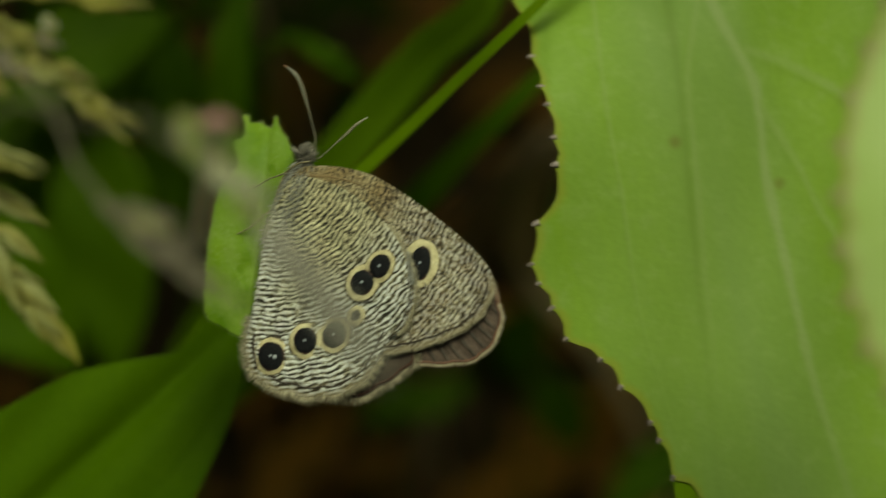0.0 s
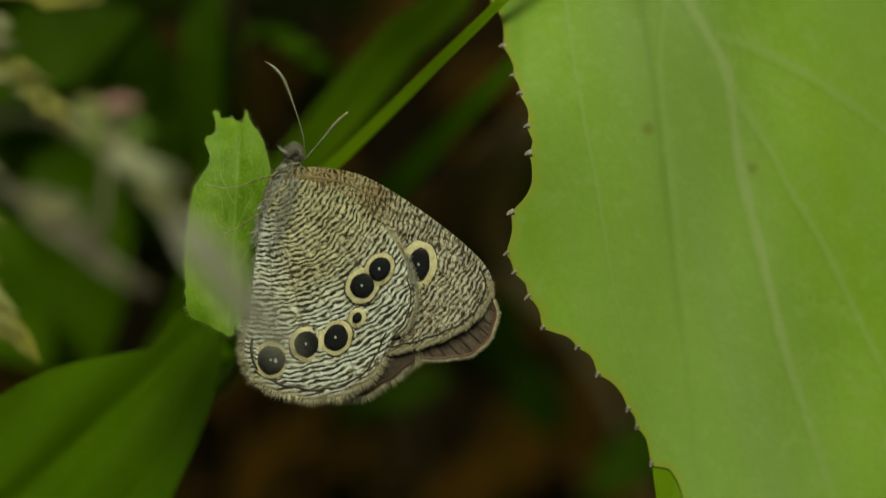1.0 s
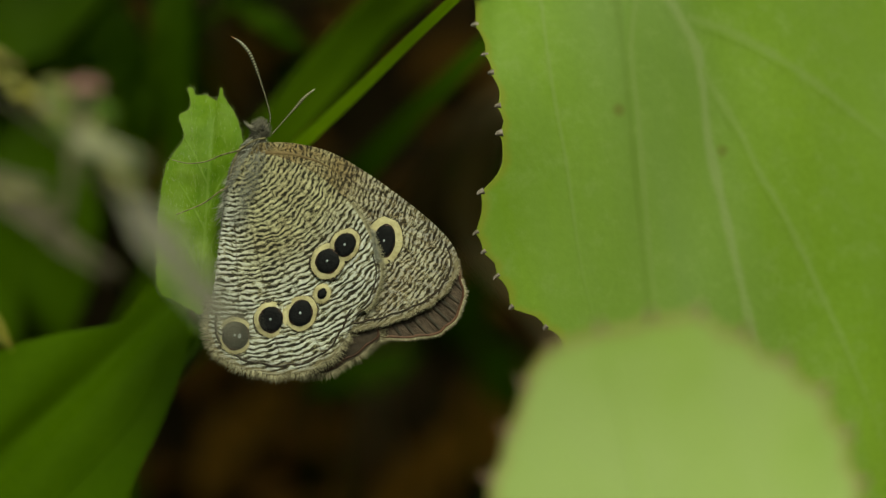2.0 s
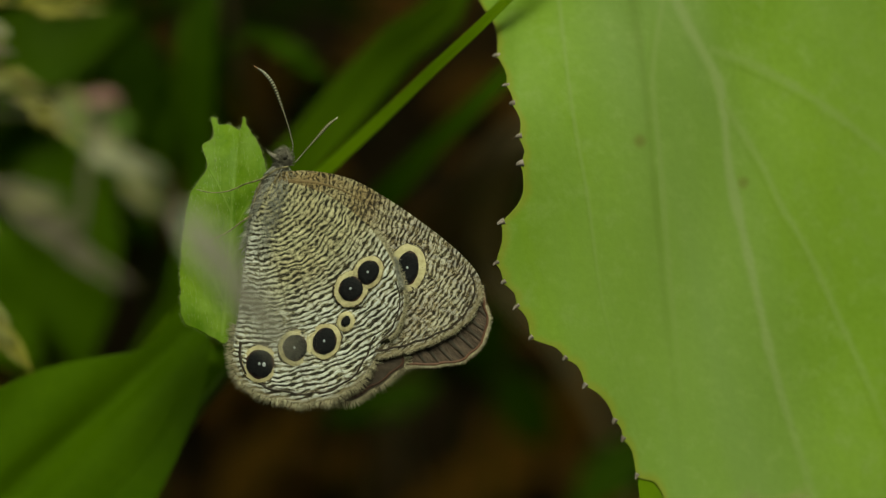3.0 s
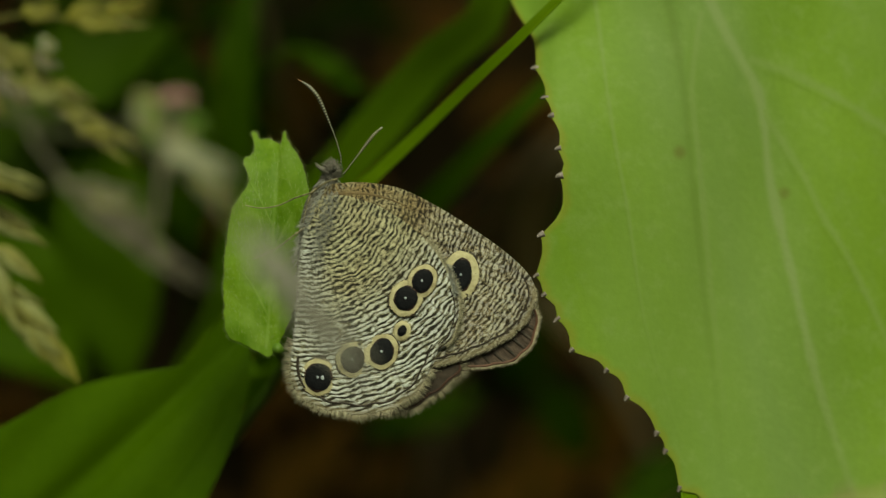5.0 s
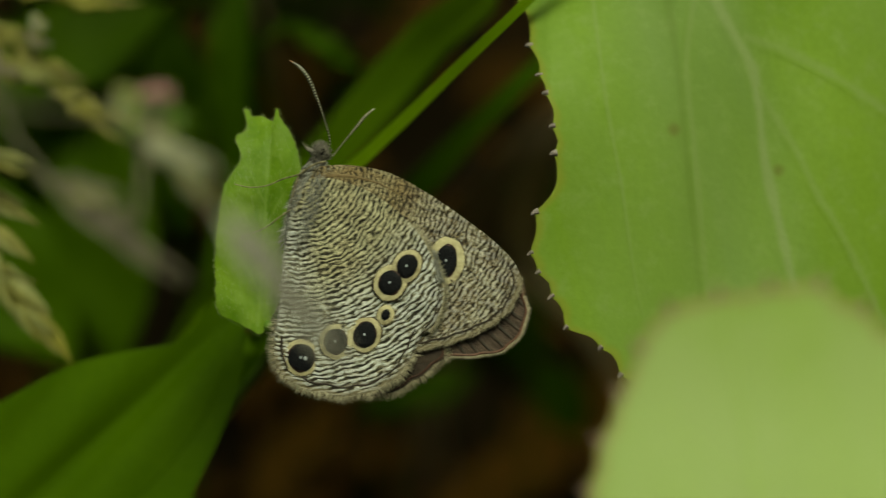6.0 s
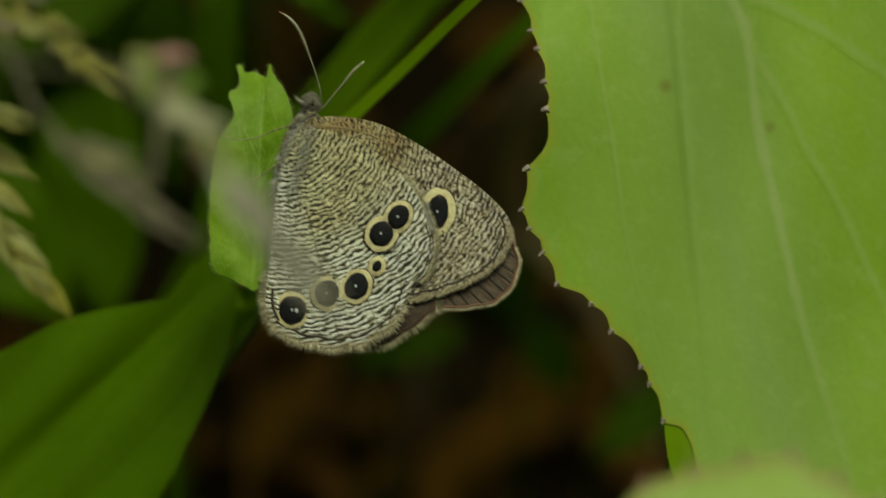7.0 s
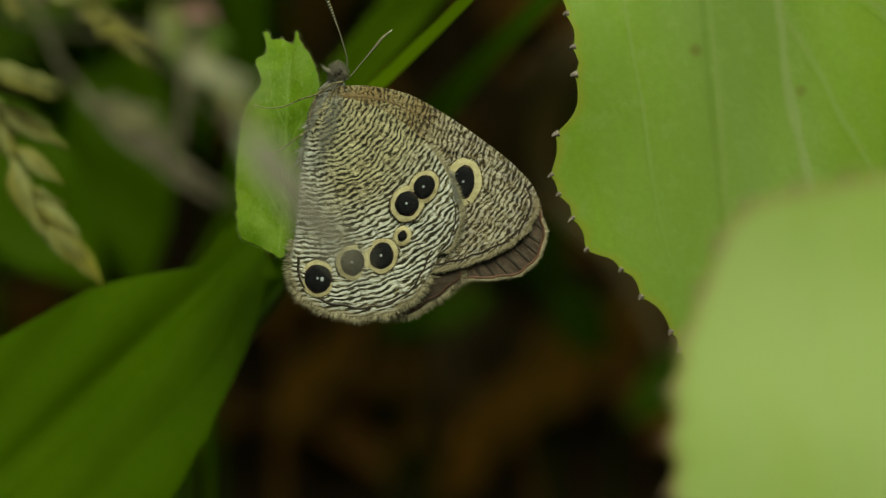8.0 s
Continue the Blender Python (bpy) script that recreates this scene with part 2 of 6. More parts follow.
def far_wing_material(name, hub, dark, light):
    """Brown scales streaked outwards from the root, darker in towards it."""
    n = Nodes(name, 0.6, 0.2)
    p = n.xyz(n.coord.outputs["Object"])
    x = n.math("SUBTRACT", n.math("MULTIPLY", p[0], 1000.0), hub[0])
    y = n.math("SUBTRACT", n.math("MULTIPLY", p[1], 1000.0), hub[1])
    r = n.math("SQRT", n.math("ADD", n.math("MULTIPLY", x, x), n.math("MULTIPLY", y, y)))
    a = n.math("ARCTAN2", y, x)
    streak = n.noise(n.vec(n.math("MULTIPLY", a, 40.0), n.math("MULTIPLY", r, 0.7)), 1.0, 3.0, 0.6)
    grain = n.noise(n.vec(x, y), 9.0, 2, 0.7)
    f = n.math("ADD", n.math("MULTIPLY", streak, 0.65), n.math("MULTIPLY", grain, 0.35))
    n.colour(n.ramp(f, [(0.36, dark), (0.62, light)]))
    n.bump(f, 0.6, 0.0002)
    return n.mat


FAR_WING = far_wing_material("streaked_brown_wing", ROOT, (0.018, 0.011, 0.008), (0.098, 0.068, 0.053))
RUSSET = plain_material("russet_wing_line", (0.060, 0.026, 0.016), (0.13, 0.062, 0.042), 3000, 0.6)
MARGIN = plain_material("dark_wing_line", (0.016, 0.011, 0.007), (0.04, 0.026, 0.018), 3000, 0.6)
MAROON = plain_material("maroon_wing_line", (0.032, 0.014, 0.010), (0.065, 0.030, 0.020), 3000, 0.6)
COSTA = plain_material("tan_wing_rib", (0.085, 0.058, 0.028), (0.20, 0.14, 0.070), 1500, 0.7, 0.2, 0.8, 0.0002)
DARK_FRINGE = plain_material("dark_wing_fringe", (0.035, 0.026, 0.016), (0.10, 0.075, 0.045), 2500, 0.8)
FRINGE = plain_material("wing_fringe", (0.25, 0.22, 0.145), (0.55, 0.49, 0.36), 2500, 0.8)
TAN_FRINGE = plain_material("reddish_wing_fringe", (0.12, 0.080, 0.055), (0.29, 0.205, 0.150), 2500, 0.8)
YELLOW = plain_material("eyespot_ring", (0.29, 0.24, 0.13), (0.55, 0.485, 0.305), 1800, 0.7)
BLACK = plain_material("eyespot_pupil", (0.004, 0.004, 0.005), (0.010, 0.010, 0.012), 5000, 0.6, 0.08)
SPARK = plain_material("eyespot_spark", (0.30, 0.32, 0.36), (0.48, 0.51, 0.56), 5000, 0.35)
FUR = plain_material("grey_fur", (0.070, 0.062, 0.050), (0.21, 0.19, 0.16), 5000, 0.85)
SOFT = plain_material("pale_grey_hair", (0.22, 0.215, 0.195), (0.46, 0.445, 0.405), 5000, 0.85)
LEAF_HAIR = plain_material("pale_green_hair", (0.20, 0.25, 0.08), (0.36, 0.42, 0.19), 3000, 0.7)
LEG = plain_material("tan_leg", (0.05, 0.04, 0.018), (0.40, 0.34, 0.20), 2400, 0.6)
EYE = plain_material("dark_eye", (0.012, 0.010, 0.008), (0.03, 0.025, 0.02), 6000, 0.25)
PALE_ANTENNA = banded_material("pale_tipped_antenna", (0.016, 0.012, 0.007), (0.30, 0.28, 0.18), 27, (0.27, 0.26, 0.17), (0.42, 0.40, 0.33))
ANTENNA = banded_material("ringed_antenna", (0.016, 0.012, 0.007), (0.30, 0.28, 0.20), 34, (0.30, 0.285, 0.25), (0.22, 0.11, 0.06))
def broad_blade(name, **more):
    return leaf_material(name, (0.148, 0.248, 0.018), (0.205, 0.318, 0.036), (0.26, 0.42, 0.03), 0.62, 0.2, 1500, 55, 0.55, bands=(0.188, 0.272, 0.082),
                         mid_band=(25.0, 0.165, 6.5), freckle=((0.245, 0.335, 0.095), 0.45), **more)


BIG_LEAF = broad_blade("matt_broad_leaf", margin=(0.225, 0.245, 0.03))
BIG_VEIN = broad_blade("pale_leaf_vein", vein=((0.250, 0.312, 0.120), 0.75))
SOFT_VEIN = broad_blade("soft_leaf_vein", vein=((0.230, 0.302, 0.095), 0.50))
# this vein is darker than the blade round it
DARK_VEIN = broad_blade("darker_leaf_vein", vein=((0.128, 0.195, 0.032), 0.45))
FRONT_LEAF = leaf_material("light_leaf", (0.31, 0.43, 0.10), (0.38, 0.50, 0.14), (0.36, 0.55, 0.07), 0.5, 0.25, 1500, 90, bands=(0.40, 0.49, 0.20), streak=(60, 25, 40), freckle=((0.43, 0.53, 0.20), 0.4), margin=(0.30, 0.24, 0.10))
FRONT_VEIN = leaf_material("light_leaf_vein", (0.34, 0.45, 0.13), (0.40, 0.51, 0.17), (0.36, 0.55, 0.07), 0.5)
def perch_blade(name, **more):
    return leaf_material(name, (0.080, 0.160, 0.004), (0.165, 0.270, 0.014), (0.26, 0.42, 0.02), 0.55, 0.2, 2600, 240, bands=(0.165, 0.255, 0.036), streak=(700, 0, 260), freckle=((0.22, 0.315, 0.055), 0.45), **more)


PERCH = perch_blade("fresh_green_leaf")
PERCH_VEIN = perch_blade("fresh_green_vein", vein=((0.26, 0.36, 0.085), 0.42))
# three darker leaf greens: shade is partly put into their base colours
DIM_LEAF = leaf_material("deep_shade_tone_leaf", (0.030, 0.068, 0.001), (0.050, 0.098, 0.002), (0.06, 0.12, 0.003), 0.65, 0.06, 900, 60)
SHADE_LEAF = leaf_material("shade_tone_leaf", (0.044, 0.089, 0.001), (0.066, 0.122, 0.003), (0.088, 0.176, 0.003), 0.6, 0.08, 900, 60)
BAND_LEAF = leaf_material("half_shade_tone_leaf", (0.052, 0.100, 0.002), (0.080, 0.138, 0.005), (0.10, 0.19, 0.004), 0.6, 0.08, 900, 60)
STRAW = plain_material("pale_straw", (0.34, 0.26, 0.13), (0.56, 0.45, 0.26), 200, 0.8)
GRASS = leaf_material("grass_green", (0.095, 0.165, 0.004), (0.130, 0.210, 0.008), (0.15, 0.27, 0.006), 0.5, 0.15, 900, 60)
STEM = leaf_material("green_stem", (0.08, 0.15, 0.015), (0.13, 0.21, 0.03), (0.1, 0.2, 0.02), 0.5, 0.3, 1500, 90, share=0.1)
BROWN_SPINE = plain_material("brownish_leaf_tooth", (0.16, 0.10, 0.07), (0.32, 0.22, 0.17), 2500, 0.6)
SPINE = plain_material("leaf_spine", (0.13, 0.10, 0.09), (0.29, 0.24, 0.225), 2500, 0.5)
HUSK = plain_material("pale_husk", (0.086, 0.081, 0.013), (0.185, 0.172, 0.037), 900, 0.6)
PURPLE = plain_material("purplish_husk", (0.088, 0.075, 0.050), (0.166, 0.143, 0.101), 700, 0.7)
PINK = plain_material("pink_petals", (0.245, 0.100, 0.120), (0.375, 0.190, 0.210), 700, 0.6)
BUD = plain_material("greyish_bud", (0.14, 0.14, 0.080), (0.26, 0.26, 0.165), 700, 0.6)
AWN = plain_material("lilac_grey_husk", (0.155, 0.141, 0.117), (0.272, 0.252, 0.212), 700, 0.7)
LEAFY = plain_material("yellow_green_husk", (0.125, 0.118, 0.014), (0.25, 0.225, 0.036), 900, 0.6)
PALE = plain_material("pale_bud", (0.112, 0.114, 0.032), (0.215, 0.214, 0.075), 700, 0.6)
SOIL = plain_material("dark_soil", (0.022, 0.0145, 0.006), (0.060, 0.040, 0.018), 60, 0.95, 0.1, 0.8, 0.004)
LITTER = plain_material("dead_leaf", (0.165, 0.073, 0.014), (0.31, 0.145, 0.033), 120, 0.8, 0.15)
FROND = plain_material("withered_frond", (0.150, 0.072, 0.010), (0.30, 0.145, 0.024), 160, 0.8, 0.1)
DRY = plain_material("dry_stalk", (0.20, 0.145, 0.07), (0.38, 0.28, 0.15), 200, 0.8)


# ---- shapes ----
def part(name, bm, material, parent, label=""):
    """Links a bmesh or a mesh as one object under a thing."""
    if isinstance(bm, bmesh.types.BMesh):
        me = bpy.data.meshes.new(name)
        bm.to_mesh(me)
        bm.free()
    else:
        me = bm
        me.name = name
    me.materials.clear()
    me.materials.append(material)
    ob = new(name, me)
    ob.parent = parent
    if label:
        tagged(ob, label)
    return ob


def thing(name, m, label, category, group="", kind=""):
    ob = new(name)
    ob.empty_display_size = 0.005
    ob.matrix_world = m
    return tagged(ob, label, category, group, kind)


def spline(points, count, closed=False):
    """Points evenly along a smooth curve through the given ones."""
    p = [Vector(q) if len(q) == 3 else Vector((*q, 0)) for q in points]
    n = len(p)
    fine = []
    spans = n if closed else n - 1
    for i in range(spans):
        if closed:
            a, b, c, d = p[i - 1], p[i], p[(i + 1) % n], p[(i + 2) % n]
        else:
            a, b, c, d = p[max(i - 1, 0)], p[i], p[i + 1], p[min(i + 2, n - 1)]
        for k in range(24):
            t = k / 24
            fine.append(0.5 * ((2 * b) + (c - a) * t + (2 * a - 5 * b + 4 * c - d) * t * t + (3 * b - a - 3 * c + d) * t ** 3))
    fine.append(p[0].copy() if closed else p[-1].copy())
    run = [0.0]
    for u, v in zip(fine, fine[1:]):
        run.append(run[-1] + (v - u).length)
    out, j = [], 0
    steps = count if closed else count - 1
    for i in range(count):
        want = run[-1] * i / steps
        while j < len(run) - 2 and run[j + 1] < want:
            j += 1
        t = (want - run[j]) / max(run[j + 1] - run[j], 1e-9)
        out.append(fine[j].lerp(fine[j + 1], min(max(t, 0), 1)))
    return out


def make_mesh(name, verts, faces, uvs=None):
    me = bpy.data.meshes.new(name)
    me.from_pydata(verts, [], faces)
    if uvs:
        layer = me.uv_layers.new(name="UVMap")
        for loop in me.loops:
            layer.data[loop.index].uv = uvs[loop.vertex_index]
    me.polygons.foreach_set("use_smooth", [True] * len(me.polygons))
    me.update()
    return me


def fan(name, rim, hub, rings, relief, thick, ease=0):
    """A thin sheet inside a closed outline, in mm: rings from a hub to the rim, with two faces and an edge.
    Texture coordinates: the way round the rim, and the distance from the rim."""
    n = len(rim)
    hub = Vector((hub[0], hub[1], 0))
    # further in, the rings follow a smoother outline
    calm = [sum((rim[(i + j) % n] for j in range(-ease, ease + 1)), Vector()) / (2 * ease + 1) for i in range(n)]
    verts, faces, uvs = [], [], []
    for side in (0, 1):
        z0 = 0 if side == 0 else -thick
        for k in range(1, rings + 1):
            f = 1 - (1 - k / rings) ** 1.5
            for i, o in enumerate(rim):
                e = calm[i].lerp(o, f ** 6)
                p = hub.lerp(Vector((e.x, e.y, 0)), f)
                thin = z0 * (0.25 if k == rings else 1)
                verts.append(((p.x) * MM, (p.y) * MM, (o.z * f + relief(p.x, p.y, i / n, f) + thin) * MM))
                uvs.append((i / n, (1 - f) * (Vector((o.x, o.y, 0)) - hub).length))
        verts.append((hub.x * MM, hub.y * MM, (relief(hub.x, hub.y, 0, 0) + z0) * MM))
        uvs.append((0, 99.0))
        base = side * (rings * n + 1)
        for i in range(n):
            j = (i + 1) % n
            tri = [base + rings * n, base + i, base + j]
            faces.append(tri if side == 0 else tri[::-1])
            for k in range(rings - 1):
                q = [base + k * n + i, base + (k + 1) * n + i, base + (k + 1) * n + j, base + k * n + j]
                faces.append(q if side == 0 else q[::-1])
    top, low = (rings - 1) * n, rings * n + 1 + (rings - 1) * n
    for i in range(n):
        j = (i + 1) % n
        faces.append([top + i, low + i, low + j, top + j])
    return make_mesh(name, verts, faces, uvs)


def tube(name, path, radii, sides=8, flat=1.0, count=None):
    """A round stalk along a smooth path, in mm; radii along it; flat presses it in z."""
    pts = spline(path, count or max(len(path) * 6, 12))
    n = len(pts)
    verts, faces, uvs = [], [], []
    for i, p in enumerate(pts):
        d = (pts[min(i + 1, n - 1)] - pts[max(i - 1, 0)]).normalized()
        s = d.cross(Vector((0, 0, 1)))
        s = s.normalized() if s.length > 1e-4 else Vector((1, 0, 0))
        u = s.cross(d)
        f = i / (n - 1) * (len(radii) - 1)
        k = min(int(f), len(radii) - 2)
        r = radii[k] + (radii[k + 1] - radii[k]) * (f - k)
        for j in range(sides):
            a = 2 * math.pi * j / sides
            q = p + s * (math.cos(a) * r) + u * (math.sin(a) * r * flat)
            verts.append(tuple(q * MM))
            uvs.append((j / sides, i / (n - 1)))
    for i in range(n - 1):
        for j in range(sides):
            k = (j + 1) % sides
            faces.append([i * sides + j, i * sides + k, (i + 1) * sides + k, (i + 1) * sides + j])
    faces.append(list(range(sides))[::-1])
    faces.append([(n - 1) * sides + j for j in range(sides)])
    return make_mesh(name, verts, faces, uvs)


def blade(name, path, widths, fold=0.25, thick=0.12, across=6, side=(0, 0, 1), wave=0.0, count=28, teeth=0.0):
    """A long leaf along a path, in mm, folded along its midrib; side is the way its face looks."""
    pts = spline(path, count)
    n = len(pts)
    verts, faces, uvs = [], [], []
    face = Vector(side)
    for layer in (0, 1):
        for i, p in enumerate(pts):
            d = (pts[min(i + 1, n - 1)] - pts[max(i - 1, 0)]).normalized()
            s = d.cross(face).normalized()
            u = s.cross(d)
            f = i / (n - 1) * (len(widths) - 1)
            k = min(int(f), len(widths) - 2)
            w = widths[k] + (widths[k + 1] - widths[k]) * (f - k)
            for j in range(across + 1):
                x = j / across * 2 - 1
                ww = w * (1 + (teeth * (i % 2) if abs(x) == 1 else 0))
                q = p + s * (x * ww) + u * (abs(x) * ww * fold + wave * math.sin(i * 0.7 + x * 2) - layer * thick * (1 - 0.7 * abs(x)))
                verts.append(tuple(q * MM))
                uvs.append((j / across, i / (n - 1)))
    m = across + 1
    for layer in (0, 1):
        b = layer * n * m
        for i in range(n - 1):
            for j in range(across):
                q = [b + i * m + j, b + i * m + j + 1, b + (i + 1) * m + j + 1, b + (i + 1) * m + j]
                faces.append(q if layer == 0 else q[::-1])
    b = n * m
    ring = [j for j in range(m)] + [i * m + across for i in range(1, n)] + [(n - 1) * m + j for j in range(across - 1, -1, -1)] + [i * m for i in range(n - 2, 0, -1)]
    for i, v in enumerate(ring):
        w = ring[(i + 1) % len(ring)]
        faces.append([v, b + v, b + w, w])
    return make_mesh(name, verts, faces, uvs)


def rib(name, path, widths, height, relief, count=40):
    """A raised vein on a sheet, in mm. Texture coordinates: the way out from its middle, and along it."""
    pts = spline(path, count)
    n = len(pts)
    verts, faces, uvs = [], [], []
    across = [(-1, -0.02), (-0.66, 0.45), (-0.33, 0.85), (0, 1), (0.33, 0.85), (0.66, 0.45), (1, -0.02)]
    m = len(across)
    for i, p in enumerate(pts):
        d = (pts[min(i + 1, n - 1)] - pts[max(i - 1, 0)]).normalized()
        s = Vector((d.y, -d.x, 0))
        w = widths[0] + (widths[1] - widths[0]) * i / (n - 1)
        for x, h in across:
            q = p + s * (x * w)
            verts.append((q.x * MM, q.y * MM, (relief(q.x, q.y, 0, 0.5) + h * height) * MM))
            uvs.append((abs(x), i / (n - 1)))
    for i in range(n - 1):
        for j in range(m - 1):
            faces.append([i * m + j, i * m + j + 1, (i + 1) * m + j + 1, (i + 1) * m + j])
    return make_mesh(name, verts, faces, uvs)


def hairs(name, roots, length, width, rng, spread=0.35):
    """Fine tapered hairs, in mm: roots are (point, direction)."""
    verts, faces = [], []
    for p, d in roots:
        d = (d + Vector((rng.uniform(-1, 1), rng.uniform(-1, 1), rng.uniform(-1, 1))) * spread).normalized()
        s = d.cross(Vector((rng.uniform(-0.4, 0.4), rng.uniform(-0.4, 0.4), 1))).normalized() * width
        u = d.cross(s).normalized() * width
        reach = length * rng.uniform(0.35, 1.25)
        m, q = p + d * (reach * 0.6), p + d * reach
        b = len(verts)
        for v in (p + s, p - s * 0.5 + u, p - s * 0.5 - u, m + s * 0.8, m - s * 0.4 + u * 0.8, m - s * 0.4 - u * 0.8, q):
            verts.append(tuple(v * MM))
        for i in range(3):
            j = (i + 1) % 3
            faces += [[b + i, b + j, b + 3 + j, b + 3 + i], [b + 3 + i, b + 3 + j, b + 6]]
    return make_mesh(name, verts, faces)


def ball(name, centre, radii, tilt=0, rough=0.0, seg=16):
    bm = bmesh.new()
    bmesh.ops.create_uvsphere(bm, u_segments=seg, v_segments=seg // 2 + 2, radius=1)
    m = Matrix.Translation(Vector(centre) * MM) @ pose(0, 0, 0, 0, 0, tilt) @ Matrix.Diagonal((*[r * MM for r in radii], 1))
    for v in bm.verts:
        v.co *= 1 + rough * (noise.noise(v.co * 3) if rough else 0)
    bmesh.ops.transform(bm, matrix=m, verts=bm.verts)
    for f in bm.faces:
        f.smooth = True
    return bm


def disc(name, centre, rx, ry, tilt, z, dome, wobble, rng, sides=40):
    """A slightly domed oval scale patch, in mm, with an uneven edge."""
    verts, faces = [], []
    ph = rng.uniform(0, 6)
    for k, f in enumerate((1.0, 0.97, 0.6, 0.0)):
        h = (-0.03, 0.0, dome * 0.7, dome)[k]
        for j in range(sides if f else 1):
            a = 2 * math.pi * j / sides
            e = f * (1 + wobble * (math.sin(3 * a + ph) + 0.6 * math.sin(7 * a + 2 * ph) + 0.5 * rng.uniform(-1, 1)))
            x, y = rx * e * math.cos(a), ry * e * math.sin(a)
            c, s = math.cos(radians(tilt)), math.sin(radians(tilt))
            verts.append(((centre[0] + x * c - y * s) * MM, (centre[1] + x * s + y * c) * MM, (z + h) * MM))
    for k in range(2):
        for j in range(sides):
            i = (j + 1) % sides
            faces.append([k * sides + j, k * sides + i, (k + 1) * sides + i, (k + 1) * sides + j])
    for j in range(sides):
        faces.append([2 * sides + j, 2 * sides + (j + 1) % sides, 3 * sides])
    return make_mesh(name, verts, faces)


def far(x, y, z):
    """A point behind the butterfly: its place across the view as seen at the butterfly's distance, and its depth."""
    s = (REACH / MM - z) / (REACH / MM)
    return (x * s, y * s, z)


# ---- ground ----
def build_ground():
    rng = random.Random(3)
    xs = [-200, -60, -20, -6, -2.5] + [-1.2 + 0.06 * i for i in range(41)] + [2.5, 6, 20, 60, 200]
    ys = [-200, -60, -20, -6, -2] + [-0.7 + 0.06 * i for i in range(51)] + [4, 8, 20, 60, 200]
    verts = []
    for y in ys:
        for x in xs:
            near = abs(x) < 1.3 and -0.8 < y < 2.4
            verts.append((x, y, noise.noise(Vector((x * 5, y * 5, 0))) * 0.02 + noise.noise(Vector((x * 17, y * 17, 4))) * 0.008 if near else 0))
    w = len(xs)
    faces = [[j * w + i, j * w + i + 1, (j + 1) * w + i + 1, (j + 1) * w + i] for j in range(len(ys) - 1) for i in range(w - 1)]
    g = new("ground", make_mesh("ground", verts, faces))
    g.data.materials.append(SOIL)
    tagged(g, "dark damp woodland soil under the plants", "ground", kind="structure")


build_ground()


# ---- the butterfly ----
NECK = (-11.29, 8.90)
rngb = random.Random(11)


def hind_relief(x, y, s, f):
    dx, dy = x - HUB[0], y - HUB[1]
    a, r = math.atan2(dy, dx), math.hypot(dx, dy)
    veins = sum(math.exp(-((a - b) / 0.018) ** 2) for b in (-0.62, -0.80, -0.98, -1.16, -1.34, -1.52, -1.70))
    return 0.55 + 0.09 * math.sin(a * 11 + r * 0.25) * min(r / 8, 1) + 0.06 * noise.noise(Vector((x * 0.8, y * 0.8, 5))) + 0.07 * veins * min(r / 6, 1) + 0.35 * math.exp(-(r / 4) ** 2)


def fore_relief(x, y, s, f):
    dx, dy = x - HUB[0], y - HUB[1]
    a, r = math.atan2(dy, dx), math.hypot(dx, dy)
    veins = sum(math.exp(-((a - b) / 0.015) ** 2) for b in (-0.20, -0.34, -0.47, -0.60, -0.73, -0.86))
    return 0.12 + 0.07 * veins * min(r / 6, 1) + 0.25 * math.exp(-(r / 4) ** 2)


def scallop(pts, start, stop, waves, depth):
    """Shallow waves along a stretch of an outline."""
    n = len(pts)
    mid = sum(pts, Vector()) / n
    out = []
    for i, p in enumerate(pts):
        s = i / n
        if start < s < stop:
            f = (s - start) / (stop - start)
            p = p + (p - mid).normalized() * depth * (abs(math.sin(f * waves * math.pi)) - 0.5) * min(1, 6 * f, 6 * (1 - f))
        out.append(p)
    return out


def margin_roots(rim, start, stop, count, rng):
    n = len(rim)
    mid = sum(rim, Vector()) / n
    roots = []
    for k in range(count):
        s = start + (stop - start) * (k + rng.random()) / count
        i = int(s * n) % n
        p = rim[i].lerp(rim[(i + 1) % n], s * n - int(s * n))
        d = rim[(i + 2) % n] - rim[i - 1]
        out = Vector((d.y, -d.x, 0)).normalized()
        if out.dot(p - mid) < 0:
            out = -out
        roots.append((p - out * 0.12, out))
    return roots


